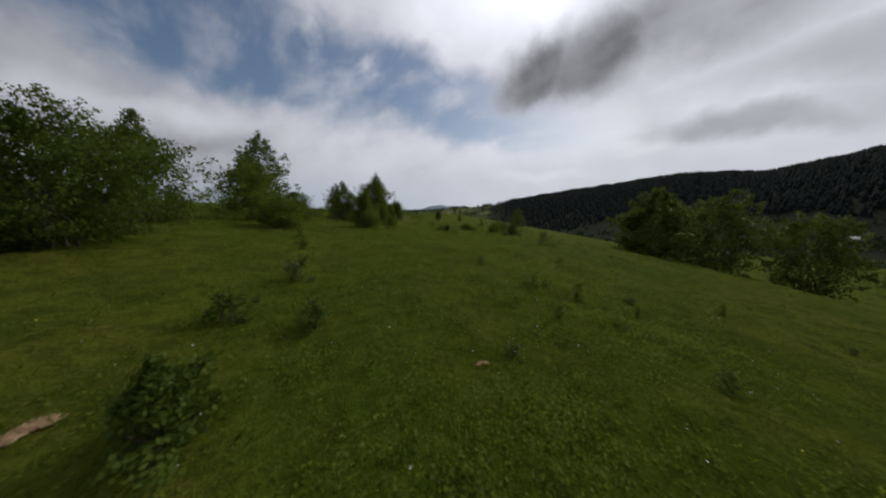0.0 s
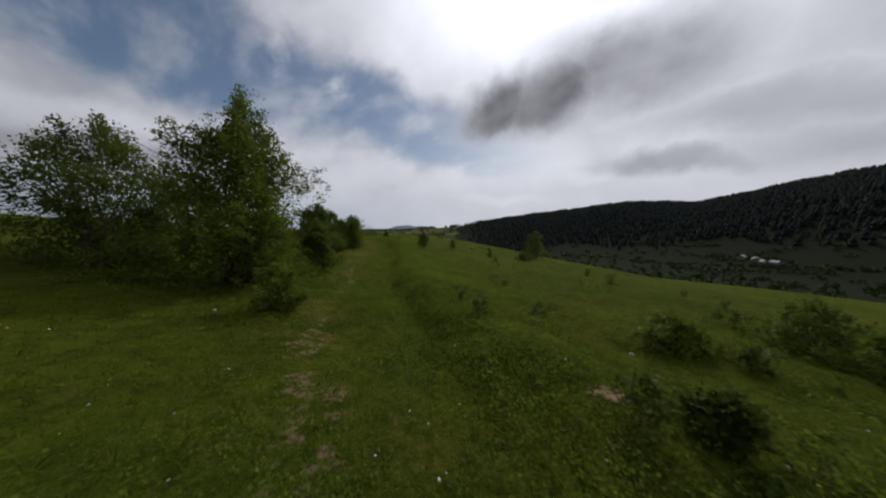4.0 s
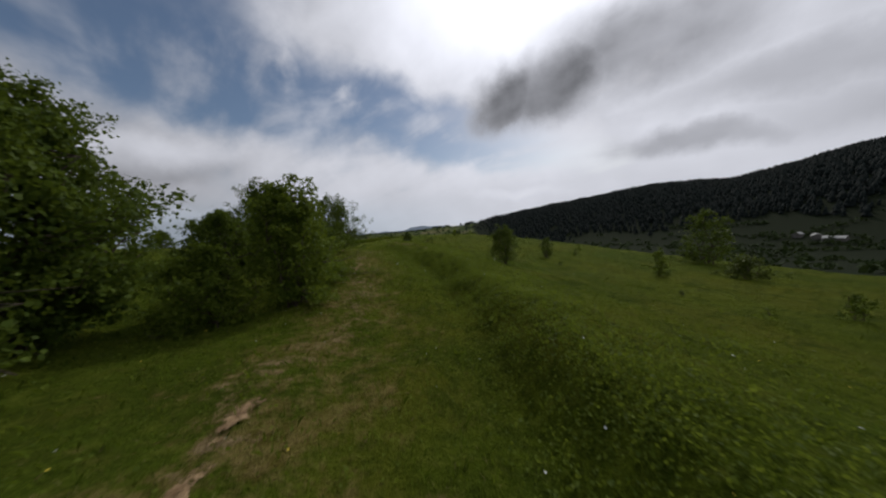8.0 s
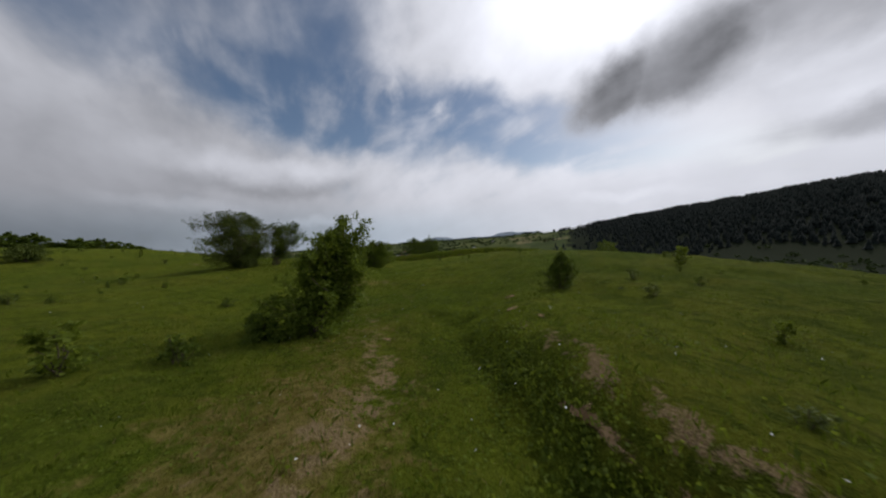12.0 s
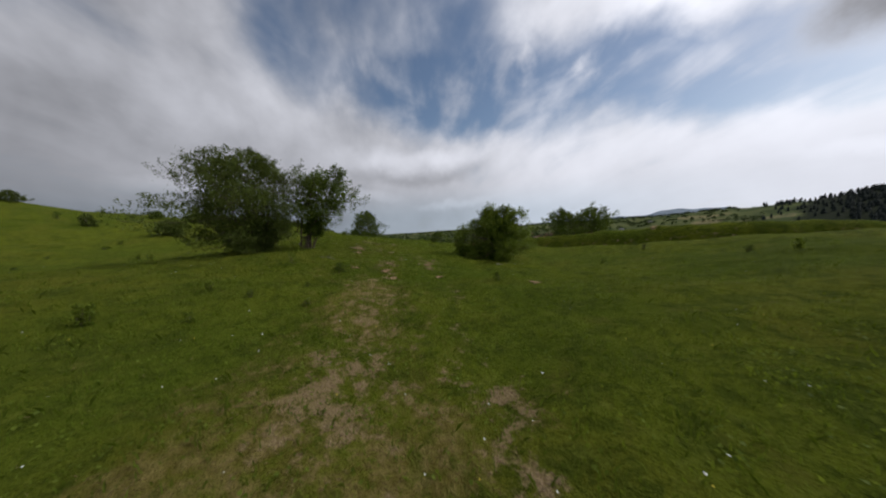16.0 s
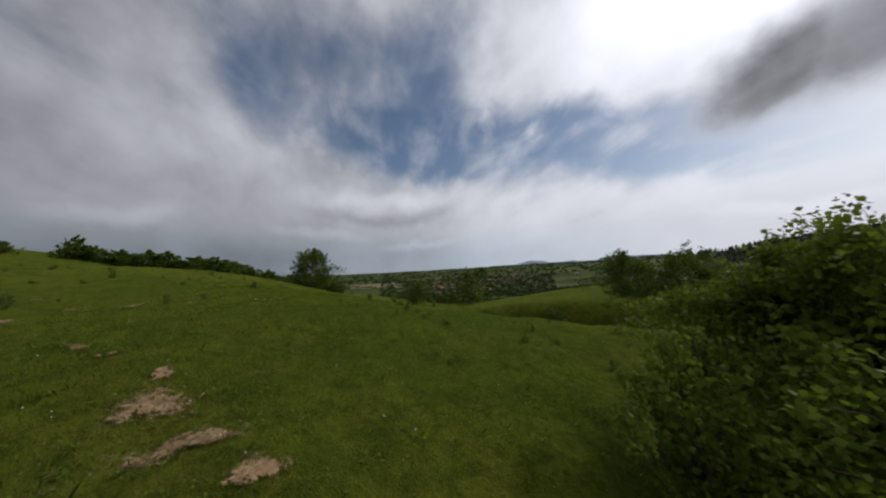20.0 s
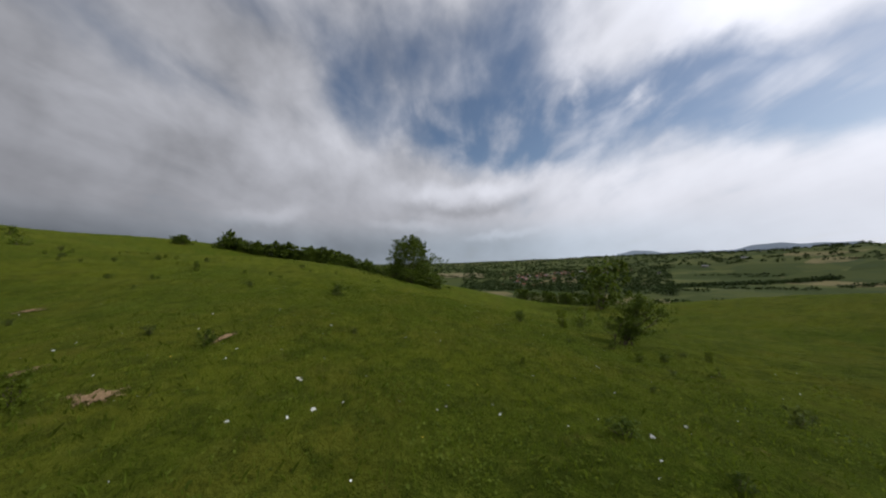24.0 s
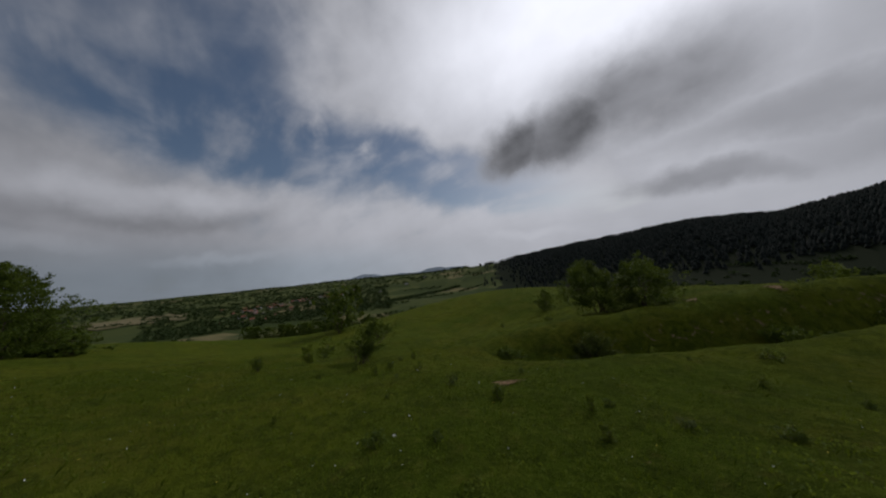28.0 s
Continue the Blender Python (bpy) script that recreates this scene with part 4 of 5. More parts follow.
MIDDLE_MEADOW = [
    (5.4, 40.3, 0.80), (5.4, 36.2, 0.35), (4.5, 36.9, 0.31), (-15.4, 39.9, 0.62), (3.5, 42.6, 0.26), (2.7, 48.4, 0.30),
    (3.3, 40.4, 0.26), (2.7, 44.8, 0.18), (-13.3, 53.3, 0.83), (-3.8, 61.1, 0.52), (-2.0, 62.2, 0.22), (-22.2, 55.1, 0.43),
    (-23.5, 57.9, 0.33), (-1.1, 63.8, 0.91), (-4.2, 59.0, 0.42), (-25.8, 59.3, 0.45), (-9.7, 59.0, 0.31), (-12.4, 54.0, 0.63),
    (-19.1, 63.4, 0.20), (-19.6, 64.2, 0.20),
]
TRACK_BEND = [
    (-7.1, 72.1, 0.59), (-22.3, 65.7, 0.46), (-20.5, 66.3, 0.52), (-17.4, 68.9, 0.46), (-15.3, 78.5, 0.48), (-16.4, 75.6, 0.38),
    (-13.8, 100.2, 1.07), (-12.4, 76.0, 0.37), (-11.6, 75.3, 0.40), (-22.6, 66.9, 0.26), (-15.8, 80.3, 0.35), (-23.5, 91.7, 0.71),
    (-10.8, 92.7, 0.51), (-25.6, 82.6, 0.80),
]
HILLTOP = [
    (-40.7, 68.7, 0.72), (-59.4, 56.3, 0.98), (-62.8, 61.2, 1.11), (-37.1, 82.2, 0.67), (-36.2, 83.7, 0.85), (-37.9, 72.4, 0.26),
    (-36.7, 73.3, 0.36), (-31.7, 81.1, 0.30), (-69.4, 58.2, 1.10), (-50.2, 71.6, 0.70), (-36.3, 75.6, 0.25), (-36.3, 85.4, 0.55),
    (-34.5, 84.8, 0.60), (-30.0, 78.4, 0.37), (-28.7, 77.6, 0.31), (-30.8, 79.4, 0.35), (-31.1, 76.7, 0.24), (-37.0, 87.2, 1.10),
    (-40.5, 76.4, 0.80),
]

kinds = []
for k in range(5):
    kinds.append(bush("sapling", "low dark green thorn sapling in the grass", "sapling", *((-14.5, 31.0), (9.0, 33.0), (7.2, 29.0), (-13.6, 33.5), (8.0, 55.5))[k], 0.6, 0.26 + 0.03 * k, 400 + k, 420, 0.044, (LEAF, LEAF_WEED, LEAF_GREY, LEAF, LEAF_FRESH)[k],
                      5, 0.06, 0.6, group="young thorns in the meadow", stem=0.4))
g = np.random.default_rng(5)
for k, (x, y, h) in enumerate(LOWER_MEADOW + MIDDLE_MEADOW + TRACK_BEND + HILLTOP):
    beside = float(abs(track_place(np.array([x]), np.array([y]))[1][0]))
    if beside < 0.8:
        continue
    s = h / 0.6 * (0.85 if y < 30 else 0.65 if beside < 3.0 else 0.85)
    w = s * (0.8 + 0.5 * g.random())
    copy_thing(kinds[k % 5], pose(x, y, ground_at(x, y) - 0.02, 0, 0, g.random() * 360) @ Matrix.Diagonal((w, w, s, 1)))

# more of them, ankle-high, over the open slopes
for x0, x1, y0, y1, count in ((-62, -32, 58, 86, 90), (-34, -22, 74, 82, 26), (-1, 9, 0, 30, 40), (-24, -13, 54, 66, 14), (-6, 8, 52, 72, 26), (-30, -14, 84, 96, 26)):
    for k in range(count):
        x, y = x0 + (x1 - x0) * g.random(), y0 + (y1 - y0) * g.random()
        s = 0.22 + 0.42 * g.random() ** 2
        w = s * (0.9 + 0.8 * g.random())
        if float(abs(track_place(np.array([x]), np.array([y]))[1][0])) > 1.6:
            copy_thing(kinds[int(g.integers(5))], pose(x, y, ground_at(x, y) - 0.02, 0, 0, g.random() * 360) @ Matrix.Diagonal((w, w, s, 1)))

# ---------------------------------------------------------------- bare earth, stones, a stick


def patch_material():
    """Sandy soil whose rim is eaten away by the grass round it."""
    m, n, bsdf = material("bare_patch", 0.98, 0.1)
    p = position(n)
    rim = n.add("ShaderNodeAttribute")
    rim.attribute_name = "rim"
    f1, f2 = n.noise(p, 9.0, 6.0, 0.65), n.noise(p, 70.0, 4.0)
    col = n.mix(n.ramp(f1, 0.32, 0.68), rgb(0.150, 0.096, 0.050), rgb(0.310, 0.215, 0.120))
    col = n.mix(n.math("MULTIPLY", n.ramp(f2, 0.5, 0.3), 0.5), col, rgb(0.140, 0.095, 0.050))
    n.put(bsdf.inputs["Base Color"], col)
    bump(n, bsdf, n.math("ADD", f1, n.math("MULTIPLY", f2, 0.3)), 0.8, 0.03)
    solid = n.math("ADD", rim.outputs["Fac"], n.math("MULTIPLY", n.math("SUBTRACT", n.noise(p, 11.0, 8.0, 0.80), 0.5), 3.0))
    n.put(bsdf.inputs["Alpha"], n.ramp(solid, 0.36, 0.74))
    return m


PATCH_SOIL = patch_material()


def dirt_patch(x, y, r, seed, rise=0.05, turn=0.0, narrow=0.55):
    g = np.random.default_rng(seed)
    rings, sides = 8, 30
    verts, faces, rim = [], [], []
    ph = g.random(4) * 6.28
    c, s = math.cos(radians(turn)), math.sin(radians(turn))
    for i in range(rings + 1):
        for j in range(sides):
            a = 2 * math.pi * j / sides
            edge = 1.0 + 0.20 * math.sin(2 * a + ph[0]) + 0.15 * math.sin(3 * a + ph[1]) + 0.10 * math.sin(7 * a + ph[2])
            q = 1.25 * r * edge * i / rings
            u, v = q * math.cos(a), q * narrow * math.sin(a)
            px, py = x + u * c - v * s, y + u * s + v * c
            verts.append((px - x, py - y, ground_at(px, py) + 0.022 + rise * (1 - (i / rings) ** 2) + 0.004 * g.normal()))
            rim.append(1.0 - (i / rings) ** 1.15)
    z0 = ground_at(x, y)
    verts = np.array(verts) - np.array([0, 0, z0])
    for i in range(rings):
        for j in range(sides):
            k = (j + 1) % sides
            faces.append((i * sides + j, i * sides + k, (i + 1) * sides + k, (i + 1) * sides + j))
    me = np_mesh("dirt_patch", verts, np.array(faces), [PATCH_SOIL], True)
    me.attributes.new("rim", "FLOAT", "POINT").data.foreach_set("value", np.array(rim, np.float32))
    ob = new("dirt_patch", me)
    ob.location = (x, y, z0)
    return tagged(ob, "bare patch of pale sandy soil in the grass", "dirt patch", "bare patches in the meadow")


for k, (x, y, r) in enumerate(PATCHES):
    dirt_patch(x, y, r, 50 + k, 0.006, (k * 47) % 180)

# narrow scars along the lip of the bank, worn spots beside the rut: place, size, heading, narrowness
SCARS = [(-7.0, 53.6, 0.36, 116, 0.2), (-6.6, 52.8, 0.3, 116, 0.3), (-6.05, 51.5, 0.42, 114, 0.2), (-5.65, 50.7, 0.34, 112, 0.28), (-5.35, 50.15, 0.24, 112, 0.4), (-5.05, 49.7, 0.3, 110, 0.3), (-4.8, 49.0, 0.24, 108, 0.4),
         (-9.3, 48.8, 0.42, 20, 0.5), (-8.6, 48.9, 0.34, 150, 0.5), (-8.9, 49.5, 0.26, 60, 0.6), (-8.0, 49.3, 0.22, 100, 0.5), (-5.85, 37.1, 0.26, 100, 0.4), (-5.75, 36.5, 0.18, 80, 0.5)]
for k, (x, y, r, turn, narrow) in enumerate(SCARS):
    dirt_patch(x, y, r, 150 + k, 0.004, turn, narrow)
g = np.random.default_rng(23)
for (ax, ay), (bx, by), n in (((-22.0, 69.2), (-20.1, 67.5), 15), ((-21.8, 70.2), (-19.6, 68.7), 11)):
    for k in range(n):
        q = (k + g.random()) / n
        dirt_patch(ax + q * (bx - ax) + 0.24 * g.normal(), ay + q * (by - ay) + 0.24 * g.normal(), 0.07 + 0.10 * g.random(), 170 + k + 40 * n, 0.004, 180 * g.random(), 0.5 + 0.4 * g.random())


def rock(x, y, r, seed):
    g = np.random.default_rng(seed)
    bm = bmesh.new()
    bmesh.ops.create_icosphere(bm, subdivisions=2, radius=r)
    for v in bm.verts:
        v.co *= 0.8 + 0.35 * g.random()
        v.co.z *= 0.55
    me = bpy.data.meshes.new("stone")
    bm.to_mesh(me)
    bm.free()
    me.materials.append(STONE)
    ob = new("stone", me)
    ob.location = (x, y, ground_at(x, y) + r * 0.2)
    ob.rotation_euler = (0, 0, g.random() * 6)
    return tagged(ob, "pale weathered stone lying in the grass", "stone", "stones in the meadow")


for k, (x, y, r) in enumerate([(-19.65, 72.7, 0.10), (-19.5, 72.75, 0.06), (1.0, 21.2, 0.06), (-2.2, 33.0, 0.07), (-3.1, 36.2, 0.06), (-5.1, 50.5, 0.05), (-33.2, 75.6, 0.02), (-4.6, 52.9, 0.06), (-12.0, 63.6, 0.05)]):
    rock(x, y, r * 0.55, 70 + k)
stick_path = np.array([(-22.75, 66.72, 0), (-22.6, 66.8, 0.02), (-22.45, 66.78, 0.05), (-22.3, 66.9, 0.03), (-22.2, 66.95, 0)])
stick_path[:, 2] += [ground_at(a, b) + 0.02 for a, b, _ in stick_path]
v, f = tube(stick_path - stick_path[2], 0.008, 0.004, 6)
stick = new("fallen_branch", np_mesh("fallen_branch", v, f, [plain("bleached_wood", (0.20, 0.17, 0.12), (0.32, 0.27, 0.20), 40.0)], True))
stick.location = stick_path[2]
tagged(stick, "bleached dead branch lying in the grass", "branch")

# ---------------------------------------------------------------- grass, weeds, flowers


def along_track(n, side_sd, lo=-3.0, hi=100.0, centre=0.0, gen=None):
    """Random places beside the track."""
    g = gen or rng
    seg = np.diff(TRACK, axis=0)
    ln = np.hypot(seg[:, 0], seg[:, 1])
    cum = np.concatenate([[0], np.cumsum(ln)])
    s = lo + 6 + (hi - lo) * g.random(n)
    s = np.clip(s, 0, cum[-1] - 0.01)
    k = np.searchsorted(cum, s, side="right") - 1
    u = seg[k] / ln[k][:, None]
    p = TRACK[k] + u * (s - cum[k])[:, None]
    off = centre + g.normal(size=n) * side_sd
    return p[:, 0] + u[:, 1] * off, p[:, 1] - u[:, 0] * off


def blades(x, y, h, w, g, lean=0.5):
    """One curved blade of three corners each."""
    n = len(x)
    z = land(x, y)
    a = g.random(n) * 6.283
    b = a + 1.57 + g.normal(size=n) * 0.3
    base = np.stack([x, y, z - 0.01], 1)
    side = np.stack([np.cos(a), np.sin(a), np.zeros(n)], 1) * w[:, None]
    bend = (lean * g.random(n) * h)[:, None] * np.stack([np.cos(b), np.sin(b), np.zeros(n)], 1)
    mid = base + bend * 0.3 + np.stack([np.zeros(n), np.zeros(n), h * 0.6], 1)
    tip = base + bend * 1.1 + np.stack([np.zeros(n), np.zeros(n), h], 1)
    v = np.stack([base - side, base + side, mid + side * 0.7, tip, mid - side * 0.7], 1).reshape(-1, 3)
    return v, np.arange(5 * n).reshape(n, 5)


def stuff(name, v, f, mat, label, category):
    return tagged(new(name, np_mesh(name, v, f, [mat])), label, category, kind="stuff")


g = np.random.default_rng(11)
X, Y = along_track(120000, 3.2, gen=g)
h = 0.035 + 0.075 * g.random(len(X)) ** 2
v, f = blades(X, Y, h, 0.0035 + 0.003 * g.random(len(X)), g, 0.9)
stuff("grass", v, f, BLADE, "short green meadow grass beside the track", "grass")

# blades that overhang the edges of the bare patches
px = np.repeat([p[0] for p in PATCHES], 150)
py = np.repeat([p[1] for p in PATCHES], 150)
pr = np.repeat([p[2] for p in PATCHES], 150) * 0.72
th = g.random(len(px)) * 6.283
rr = pr * (0.55 + 0.75 * g.random(len(px)))
v, f = blades(px + rr * np.cos(th), py + rr * np.sin(th), 0.02 + 0.05 * g.random(len(px)), 0.0022 + 0.002 * g.random(len(px)), g, 0.9)
stuff("edge_grass", v, f, BLADE, "grass growing over the edges of the bare soil", "grass")

# taller tufts away from the wheel tracks
tx, ty = along_track(12000, 6.5, gen=g)
along, side = track_place(tx, ty)
ok = np.abs(side) > 1.3
tx, ty = tx[ok], ty[ok]
m = 12
X = np.repeat(tx, m) + g.normal(size=len(tx) * m) * 0.05
Y = np.repeat(ty, m) + g.normal(size=len(tx) * m) * 0.05
h = np.repeat(0.03 + 0.06 * g.random(len(tx)) ** 1.5, m) * (0.6 + 0.6 * g.random(len(X)))
v, f = blades(X, Y, h, 0.0014 + 0.0014 * g.random(len(X)), g, 0.8)
stuff("grass_tufts", v, f, BLADE, "taller tufts of green grass in the meadow", "grass")

X, Y = along_track(26000, 0.9, 14, 84, -1.1, g)
v, f = blades(X, Y, 0.01 + 0.025 * g.random(len(X)), 0.0012 + 0.001 * g.random(len(X)), g, 2.2)
stuff("dry_grass", v, f, STRAW, "flattened straw-coloured dry grass on the track", "dry grass")


def weeds(name, n_plants, sd, lo, hi, centre, tall, per, size, label, clump=1):
    """Low leafy plants beside the track, alone or in clumps."""
    px, py = along_track(n_plants // clump, sd, lo, hi, centre, g)
    if clump > 1:
        px, py = np.repeat(px, clump), np.repeat(py, clump)
        px, py = px + g.normal(size=len(px)) * 0.32, py + g.normal(size=len(py)) * 0.32
    n_plants = len(px)
    X, Y = np.repeat(px, per), np.repeat(py, per)
    hh = np.repeat(tall * (0.35 + 0.65 * g.random(n_plants)), per)
    ox, oy = g.normal(size=len(X)) * 0.09, g.normal(size=len(X)) * 0.09
    X, Y = X + ox, Y + oy
    up = hh * g.random(len(X)) ** 0.7 * np.exp(-(ox ** 2 + oy ** 2) / 0.025)
    c = np.stack([X, Y, land(X, Y) + up], 1)
    v, f = leaf_quads(c, size, 0.0, g)
    return stuff(name, v, f, LEAF_WEED, label, "weeds")


weeds("bank_weeds", 4400, 0.55, 18, 47, 1.55, 0.22, 20, 0.026, "dense leafy weeds along the bank of the track")
weeds("bank_foot_weeds", 1300, 0.20, 45, 60, 0.98, 0.18, 18, 0.032, "dark leafy weeds under the lip of the bank")
weeds("meadow_weeds", 7200, 1.7, -4, 34, 2.6, 0.24, 15, 0.028, "low leafy weeds in patches beside the track", 30)
weeds("slope_weeds", 12000, 4.0, -2, 100, 0.0, 0.09, 9, 0.028, "scattered low leafy weeds in the meadow")
weeds("weed_clumps", 3000, 5.0, 30, 104, 0.5, 0.13, 12, 0.03, "clumps of leafy weeds in the meadow", 20)


def flowers(name, n, sd, mat, size, label):
    X, Y = along_track(n, sd, -2, 100, 0.0, g)
    Z = land(X, Y) + 0.05 + 0.14 * g.random(n)
    ang = np.linspace(0, 2 * np.pi, 6, endpoint=False)
    tilt = g.normal(size=(n, 2)) * 0.35
    s = size * (0.6 + 0.7 * g.random(n))
    ux, uy = np.cos(ang)[None] * s[:, None], np.sin(ang)[None] * s[:, None]
    v = np.stack([X[:, None] + ux, Y[:, None] + uy, Z[:, None] + ux * tilt[:, :1] + uy * tilt[:, 1:]], 2).reshape(-1, 3)
    return stuff(name, v, np.arange(6 * n).reshape(n, 6), mat, label, "flowers")


flowers("white_flowers", 2400, 5.0, PETAL_W, 0.0065, "small white wild flowers scattered in the grass")
flowers("yellow_flowers", 800, 5.0, PETAL_Y, 0.0065, "small yellow wild flowers scattered in the grass")

# single tall white flowers: place
TALL_FLOWERS = [(-37.5, 73.1), (-37.2, 71.6), (-34.2, 74.3), (-33.6, 73.7), (-31.6, 76.6), (-31.1, 83.3), (-30.8, 83.8), (-31.5, 77.3), (-33.4, 74.3), (-35.5, 73.6), (-37.6, 75.5), (-32.7, 75.9), (-38.9, 74.5), (-36.5, 75.2), (-34.2, 74.3), (-31.5, 76.4), (-30.8, 81.1), (-38.5, 73.2), (-35.8, 73.7), (-26.8, 67.4), (-25.4, 68.3), (-11.7, 55.7), (-6.9, 56.6), (-3.5, 33.1), (-4.1, 34.1), (-4.8, 34.3), (-5.4, 35.4), (-9.4, 35.2), (-9.2, 35.9), (-5.2, 22.2), (-4.1, 20.1), (-3.9, 42.2), (-5.3, 43.4)]


def tall_flower(seed):
    """A thin stem with two leaves under a loose white head."""
    g = np.random.default_rng(seed)
    root = tagged(new("white_flower"), "tall white wild flower on a thin green stem", "flower", "tall white flowers in the meadow")
    h = 0.15
    way = np.array([(0, 0, -0.02), (0.004, 0.003, 0.05), (0.012, -0.002, 0.10), (0.015, 0.004, h)])
    part("stem", np_mesh("stem", *tube(way, 0.003, 0.0018, 5), [LEAF_WEED], True), root)
    th = np.arange(14) * 2.4
    rad = 0.003 + 0.0015 * np.arange(14) ** 0.8
    c = np.stack([0.015 + rad * np.cos(th), 0.004 + rad * np.sin(th), h + 0.007 * g.random(14) - 0.4 * rad], 1)
    part("flower_head", np_mesh("flower_head", *leaf_quads(np.repeat(c, 4, 0), 0.009, 0.0, g), [PETAL_W]), root, "loose white flower head")
    for k in range(2):
        part("leaf", np_mesh("leaf", *leaf_quads(np.array([way[1 + k]]), 0.045, 0.0, g), [LEAF_WEED]), root)
    return root


tall = [tall_flower(90 + k) for k in range(3)]
for k, (x, y) in enumerate(TALL_FLOWERS):
    m = pose(x, y, ground_at(x, y), 0, 0, 70 * k) @ Matrix.Scale(0.7 + 0.14 * (k % 5), 4)
    if k < 3:
        tall[k].matrix_world = m
    else:
        copy_thing(tall[k % 3], m)

# ---------------------------------------------------------------- the far side: forest, hedges, fields, village


def polar(a, r):
    a = np.radians(a)
    return -15 - r * np.sin(a), 45 + r * np.cos(a)


def conifers():
    g = np.random.default_rng(21)
    n = 19000
    a = -100 + 92 * g.random(n)
    rc = np.interp(a, BEAR, RANGE)
    r = 760 + (rc + 30 - 760) * np.sqrt(g.random(n))
    keep = g.random(n) < np.interp(a, [-100, -22, -13], [1, 1, 0.06])
    keep &= r > 800 + 50 * np.sin(a * 0.31)
    a, r = a[keep], r[keep]
    m = 700
    a2 = -100 + 88 * g.random(m)
    a, r = np.concatenate([a, a2]), np.concatenate([r, np.interp(a2, BEAR, RANGE) * (1.0 + 0.03 * g.random(m))])
    x, y = polar(a, r)
    z = land(x, y)
    n = len(x)
    h = 11 + 10 * g.random(n)
    w = h * (0.20 + 0.12 * g.random(n))
    k = 6
    ang = np.linspace(0, 2 * np.pi, k, endpoint=False)[None] + g.random((n, 1)) * 6
    tiers = []
    for z0, z1, s in ((0.05, 0.62, 1.0), (0.38, 1.0, 0.72)):
        jag = 0.75 + 0.5 * g.random((n, k))
        ring = np.stack([x[:, None] + np.cos(ang) * w[:, None] * s * jag, y[:, None] + np.sin(ang) * w[:, None] * s * jag, np.repeat((z + h * z0)[:, None], k, 1) + g.normal(size=(n, k))], 2)
        tip = np.stack([x + g.normal(size=n) * 0.4, y, z + h * z1], 1)[:, None, :]
        tiers.append(np.concatenate([ring, tip], 1))
    v = np.concatenate(tiers, 1)
    v = v.reshape(-1, 3)
    base = np.arange(n)[:, None, None] * (2 * (k + 1))
    tri = np.array([(t * (k + 1) + i, t * (k + 1) + (i + 1) % k, t * (k + 1) + k) for t in range(2) for i in range(k)])[None]
    f = (base + tri).reshape(-1, 3)
    return tagged(new("forest", np_mesh("forest", v, f, [FOREST], True)), "dark conifer forest covering the far hillside", "forest", kind="stuff")


def clumps(name, a, r, size, mat, label, category, gen):
    """Far trees and hedges: broken, leafy heaps."""
    x, y = polar(a, r)
    z = land(x, y)
    per = 26
    n = len(x)
    d = gen.normal(size=(n, per, 3))
    d /= np.linalg.norm(d, axis=2)[:, :, None]
    d[:, :, 2] = np.abs(d[:, :, 2]) * 1.1
    c = np.stack([x, y, z], 1)[:, None, :] + d * (size * (0.6 + 0.5 * gen.random(n)))[:, None, None] * np.array([1.2, 1.2, 0.9])
    c = c.reshape(-1, 3)
    v, f = leaf_quads(c, 1.0, 0.0, gen)
    q = v.reshape(-1, 4, 3)
    scale = np.repeat(size, per)[:, None, None] * 0.75
    q = q[:, :1] + (q - q[:, :1]) * scale
    return stuff(name, q.reshape(-1, 3), f, mat, label, category)


conifers()
g = np.random.default_rng(23)
A, Rr = [], []
for k in range(90):
    a0, r0 = -70 + 150 * g.random(), 280 + 2600 * g.random() ** 1.3
    tilt, n = g.normal() * 0.6, int(8 + 16 * g.random())
    t = np.arange(n) - n / 2
    A.append(a0 + np.degrees(t * 11 * math.cos(tilt) / r0) + g.normal(size=n) * 0.12)
    Rr.append(r0 + t * 11 * math.sin(tilt) + g.normal(size=n) * 3)
A, Rr = np.concatenate(A), np.concatenate(Rr)
ok = ~((A < -8) & (Rr > 900)) & (Rr > 220)
clumps("hedgerows", A[ok], Rr[ok], 3.2 + 3.0 * g.random(ok.sum()), HEDGE, "dark hedgerows and field trees across the valley", "hedges", g)
n = 1900
clumps("village_trees", 12 + 36 * g.random(n), 640 + 1050 * g.random(n), 3.5 + 3.0 * g.random(n), HEDGE, "dense green trees among the village houses", "trees", g)
n = 1800
clumps("valley_woods", -6 + 66 * g.random(n), 1500 + 2300 * g.random(n), 5.0 + 5.0 * g.random(n), HEDGE, "far copses and hedges across the valley", "trees", g)
n = 260
q = g.random(n)
clumps("field_hedge", 13 - 16 * q, 840 + 260 * q + 14 * g.normal(size=n), 4.0 + 2.5 * g.random(n), HEDGE, "long dark hedge between the pastures", "hedge", g)
n = 90
clumps("slope_scrub", 20 + 40 * g.random(n), 140 + 220 * g.random(n), 2.2 + 2.0 * g.random(n), HEDGE, "scrub and small trees below the meadow", "scrub", g)
n = 220
clumps("valley_scrub", -80 + 72 * g.random(n), 300 + 520 * g.random(n), 3.0 + 3.5 * g.random(n), HEDGE, "scattered trees on the valley floor under the forest", "trees", g)


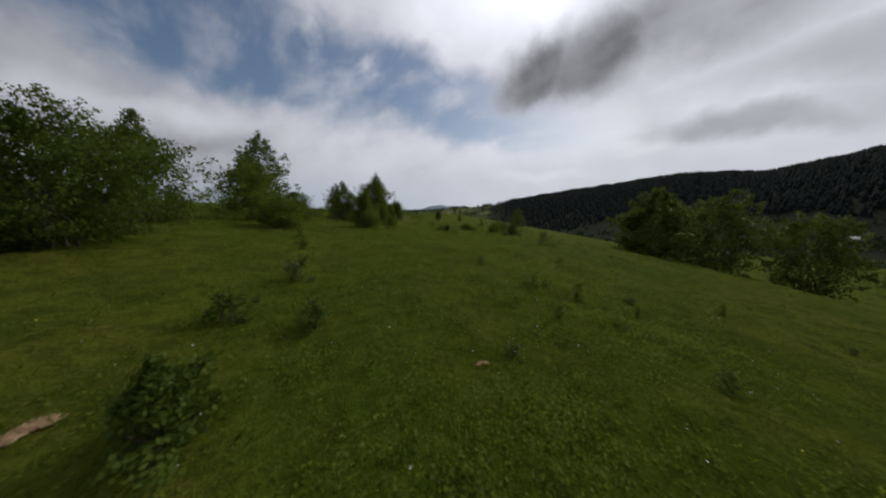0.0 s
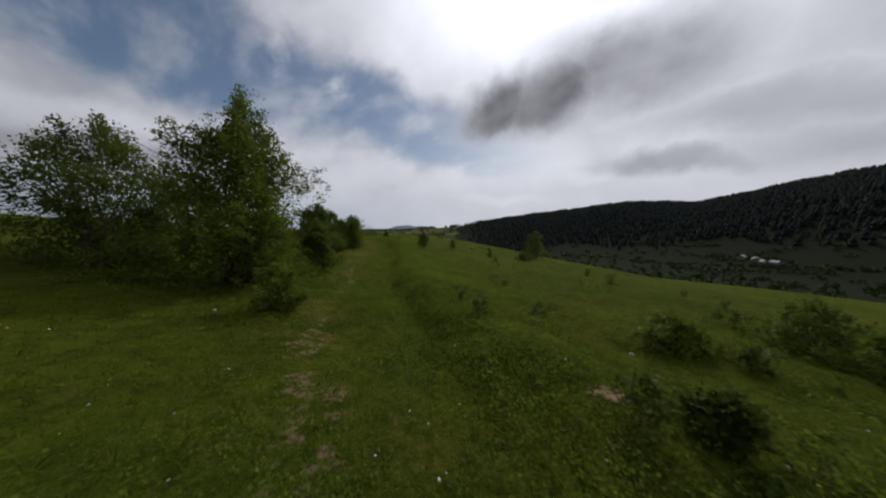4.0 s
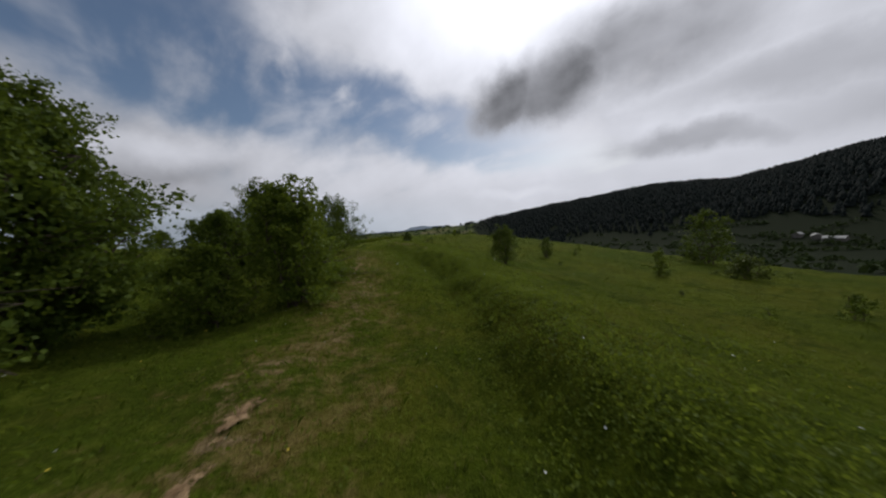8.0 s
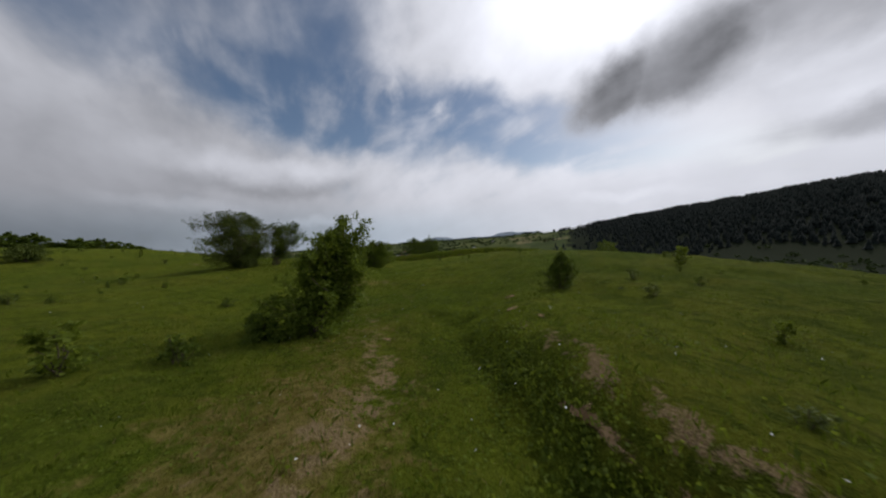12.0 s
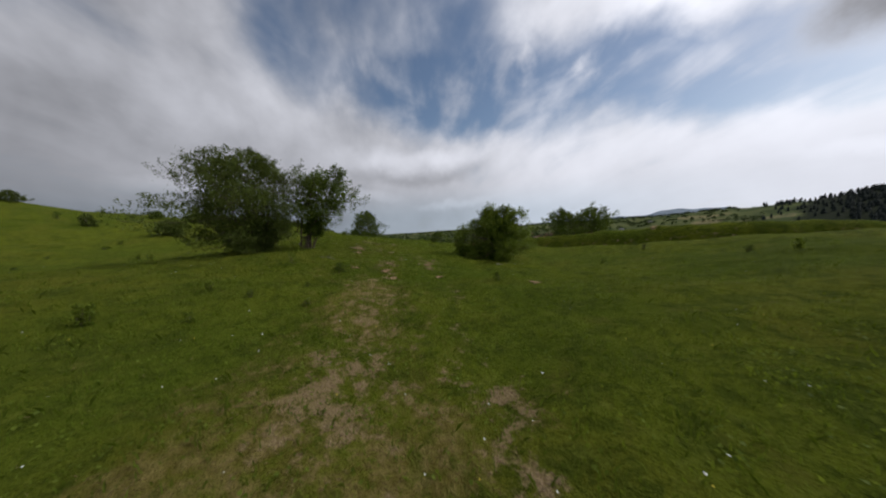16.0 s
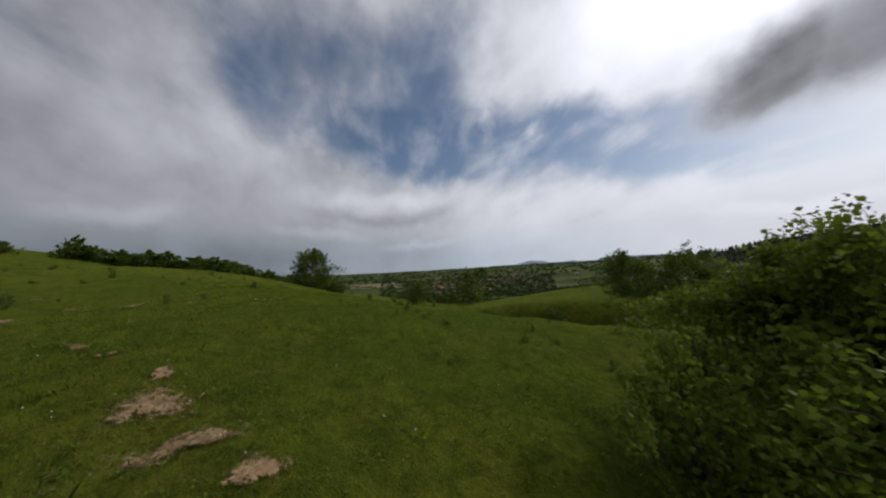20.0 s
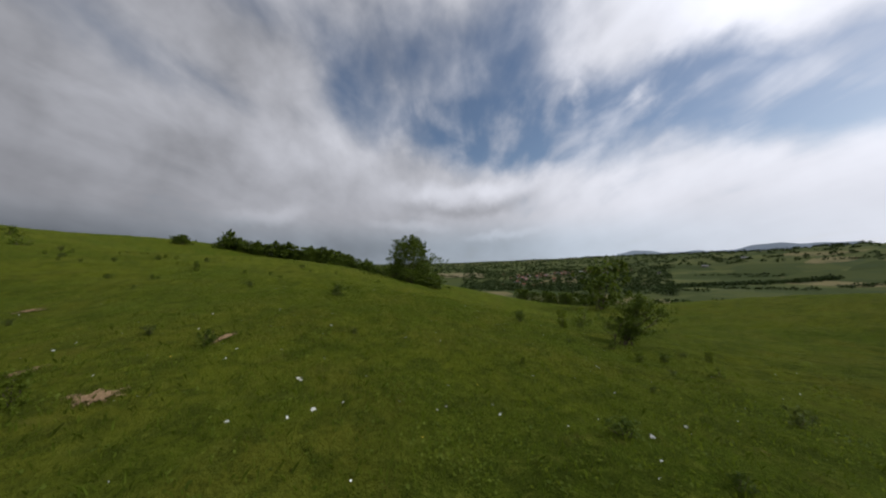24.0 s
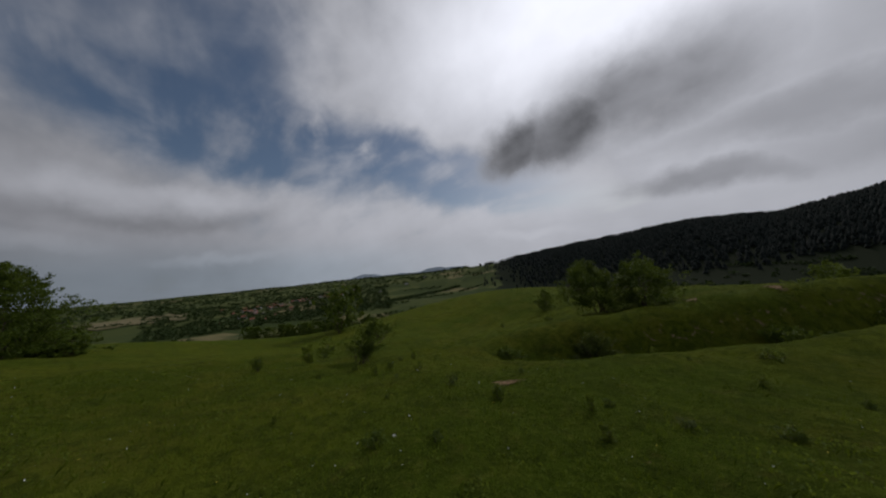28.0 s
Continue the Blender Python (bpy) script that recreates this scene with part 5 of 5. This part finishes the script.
def field(a0, a1, r0, r1, mat, label):
    n, m = 14, 10
    A, R = np.meshgrid(np.linspace(a0, a1, n), np.linspace(r0, r1, m))
    R = R + 18 * np.sin(A * 1.7) + 9 * np.sin(A * 4.1)
    x, y = polar(A.ravel(), R.ravel())
    v = np.stack([x, y, land(x, y) + 2.5], 1)
    i = np.arange(n * m).reshape(m, n)
    f = np.stack([i[:-1, :-1].ravel(), i[:-1, 1:].ravel(), i[1:, 1:].ravel(), i[1:, :-1].ravel()], 1)
    return tagged(new("field", np_mesh("field", v, f, [mat], True)), label, "field", kind="structure")


field(43.5, 54, 1120, 1480, STUBBLE, "ripe straw-coloured field in the plain")


def house(name, label, w, d, h, roof_h, roof, group):
    root = new(name)
    tagged(root, label, "house", group)
    a, b = w / 2, d / 2
    walls = np.array([(-a, -b, -3), (a, -b, -3), (a, b, -3), (-a, b, -3), (-a, -b, h), (a, -b, h), (a, b, h), (-a, b, h)], float)
    part("wall", np_mesh("wall", walls, np.array([(0, 1, 5, 4), (1, 2, 6, 5), (2, 3, 7, 6), (3, 0, 4, 7)]), [WALL_PLASTER]), root)
    e = 0.5
    top = np.array([(-a - e, -b - e, h - 0.2), (a + e, -b - e, h - 0.2), (a + e, b + e, h - 0.2), (-a - e, b + e, h - 0.2), (-a - e, 0, h + roof_h), (a + e, 0, h + roof_h)], float)
    part("roof", np_mesh("roof", top, np.array([(0, 1, 5, 4), (2, 3, 4, 5), (1, 2, 5, 5), (3, 0, 4, 4)])[:2], [roof]), root)
    for s in (-a, a):
        gab = np.array([(s, -b, h), (s, b, h), (s, 0, h + roof_h - 0.1)], float)
        part("gable", np_mesh("gable", gab, np.array([(0, 1, 2)]), [WALL_PLASTER]), root)
    for s in (-0.25, 0.25):
        win = np.array([(w * s - 0.7, -b - 0.06, 1.2), (w * s + 0.7, -b - 0.06, 1.2), (w * s + 0.7, -b - 0.06, 2.6), (w * s - 0.7, -b - 0.06, 2.6)], float)
        part("window", np_mesh("window", win, np.array([(0, 1, 2, 3)]), [GLASS_DARK]), root)
    return root


kinds = [house("village_house", "plastered village house with a red tiled roof", 13, 9, 5, 4, ROOF_RED, "village houses"),
         house("village_house", "small village house with a red tiled roof", 10, 8, 3.5, 3.5, ROOF_RED, "village houses"),
         house("village_house", "village house with a grey sheet roof", 12, 8, 4, 3, ROOF_GREY, "village houses")]
barn = house("barn", "pale farm barn with a grey sheet roof", 20, 10, 4, 3, ROOF_GREY, "farm barns in the valley")


def set_down(ob, a, r, turn):
    x, y = polar(a, r)
    return pose(float(x), float(y), ground_at(x, y) + 0.2, 0, 0, turn)


g = np.random.default_rng(29)
spots = []
for k in range(110):
    a = 34 + 2.5 * g.normal() if k % 3 == 0 else 17 + 20 * g.random()
    spots.append((a, 1080 + 26 * (36 - a) + 130 * g.normal(), g.random() * 180))
for k, (a, r, turn) in enumerate(spots):
    r = float(np.clip(r, 800, 1800))
    src = kinds[0] if k % 7 < 3 else kinds[1] if k % 7 < 5 else kinds[2]
    if k < 3:
        kinds[k].matrix_world = set_down(kinds[k], a, r, turn)
    else:
        copy_thing(src, set_down(src, a, r, turn) @ Matrix.Scale(0.6 + 0.25 * g.random(), 4))
barn.matrix_world = set_down(barn, -60.3, 690, 35)
for a, r, turn in ((-58.9, 705, 20), (-61.6, 670, 100), (8.0, 1500, 10), (4.0, 1700, 20), (13.5, 1350, 100)):
    copy_thing(barn, set_down(barn, a, r, turn))

# ---------------------------------------------------------------- mountains on the horizon, air haze painted into their blue
A = np.linspace(-9, 19, 90)
top = 1.15 + 0.45 * np.sin(A * 0.31 + 2.2) + 0.16 * np.sin(A * 0.9) + 0.06 * np.sin(A * 2.3 + 1) - 0.004 * (A - 4) ** 2
R0 = 4650.0
mx, my = polar(A, np.full(A.shape, R0))
low_row = np.stack([mx, my, np.full(A.shape, -120.0)], 1)
fx, fy = polar(A, np.full(A.shape, R0 + 180.0))
top_row = np.stack([fx, fy, 2.0 + (R0 + 180.0) * np.tan(np.radians(top))], 1)
i = np.arange(len(A) - 1)
f = np.stack([i, i + 1, i + 1 + len(A), i + len(A)], 1)
# pale blue-grey base colour stands in for the haze of distance
PAINTED_HAZE = plain("mountain_painted_haze", (0.30, 0.36, 0.43), (0.36, 0.42, 0.49), 0.002, 1.0)
tagged(new("backdrop", np_mesh("backdrop", np.concatenate([low_row, top_row]), f, [PAINTED_HAZE], True)), "far horizon mountains, pale blue from haze painted into their colour", "mountains", kind="structure")
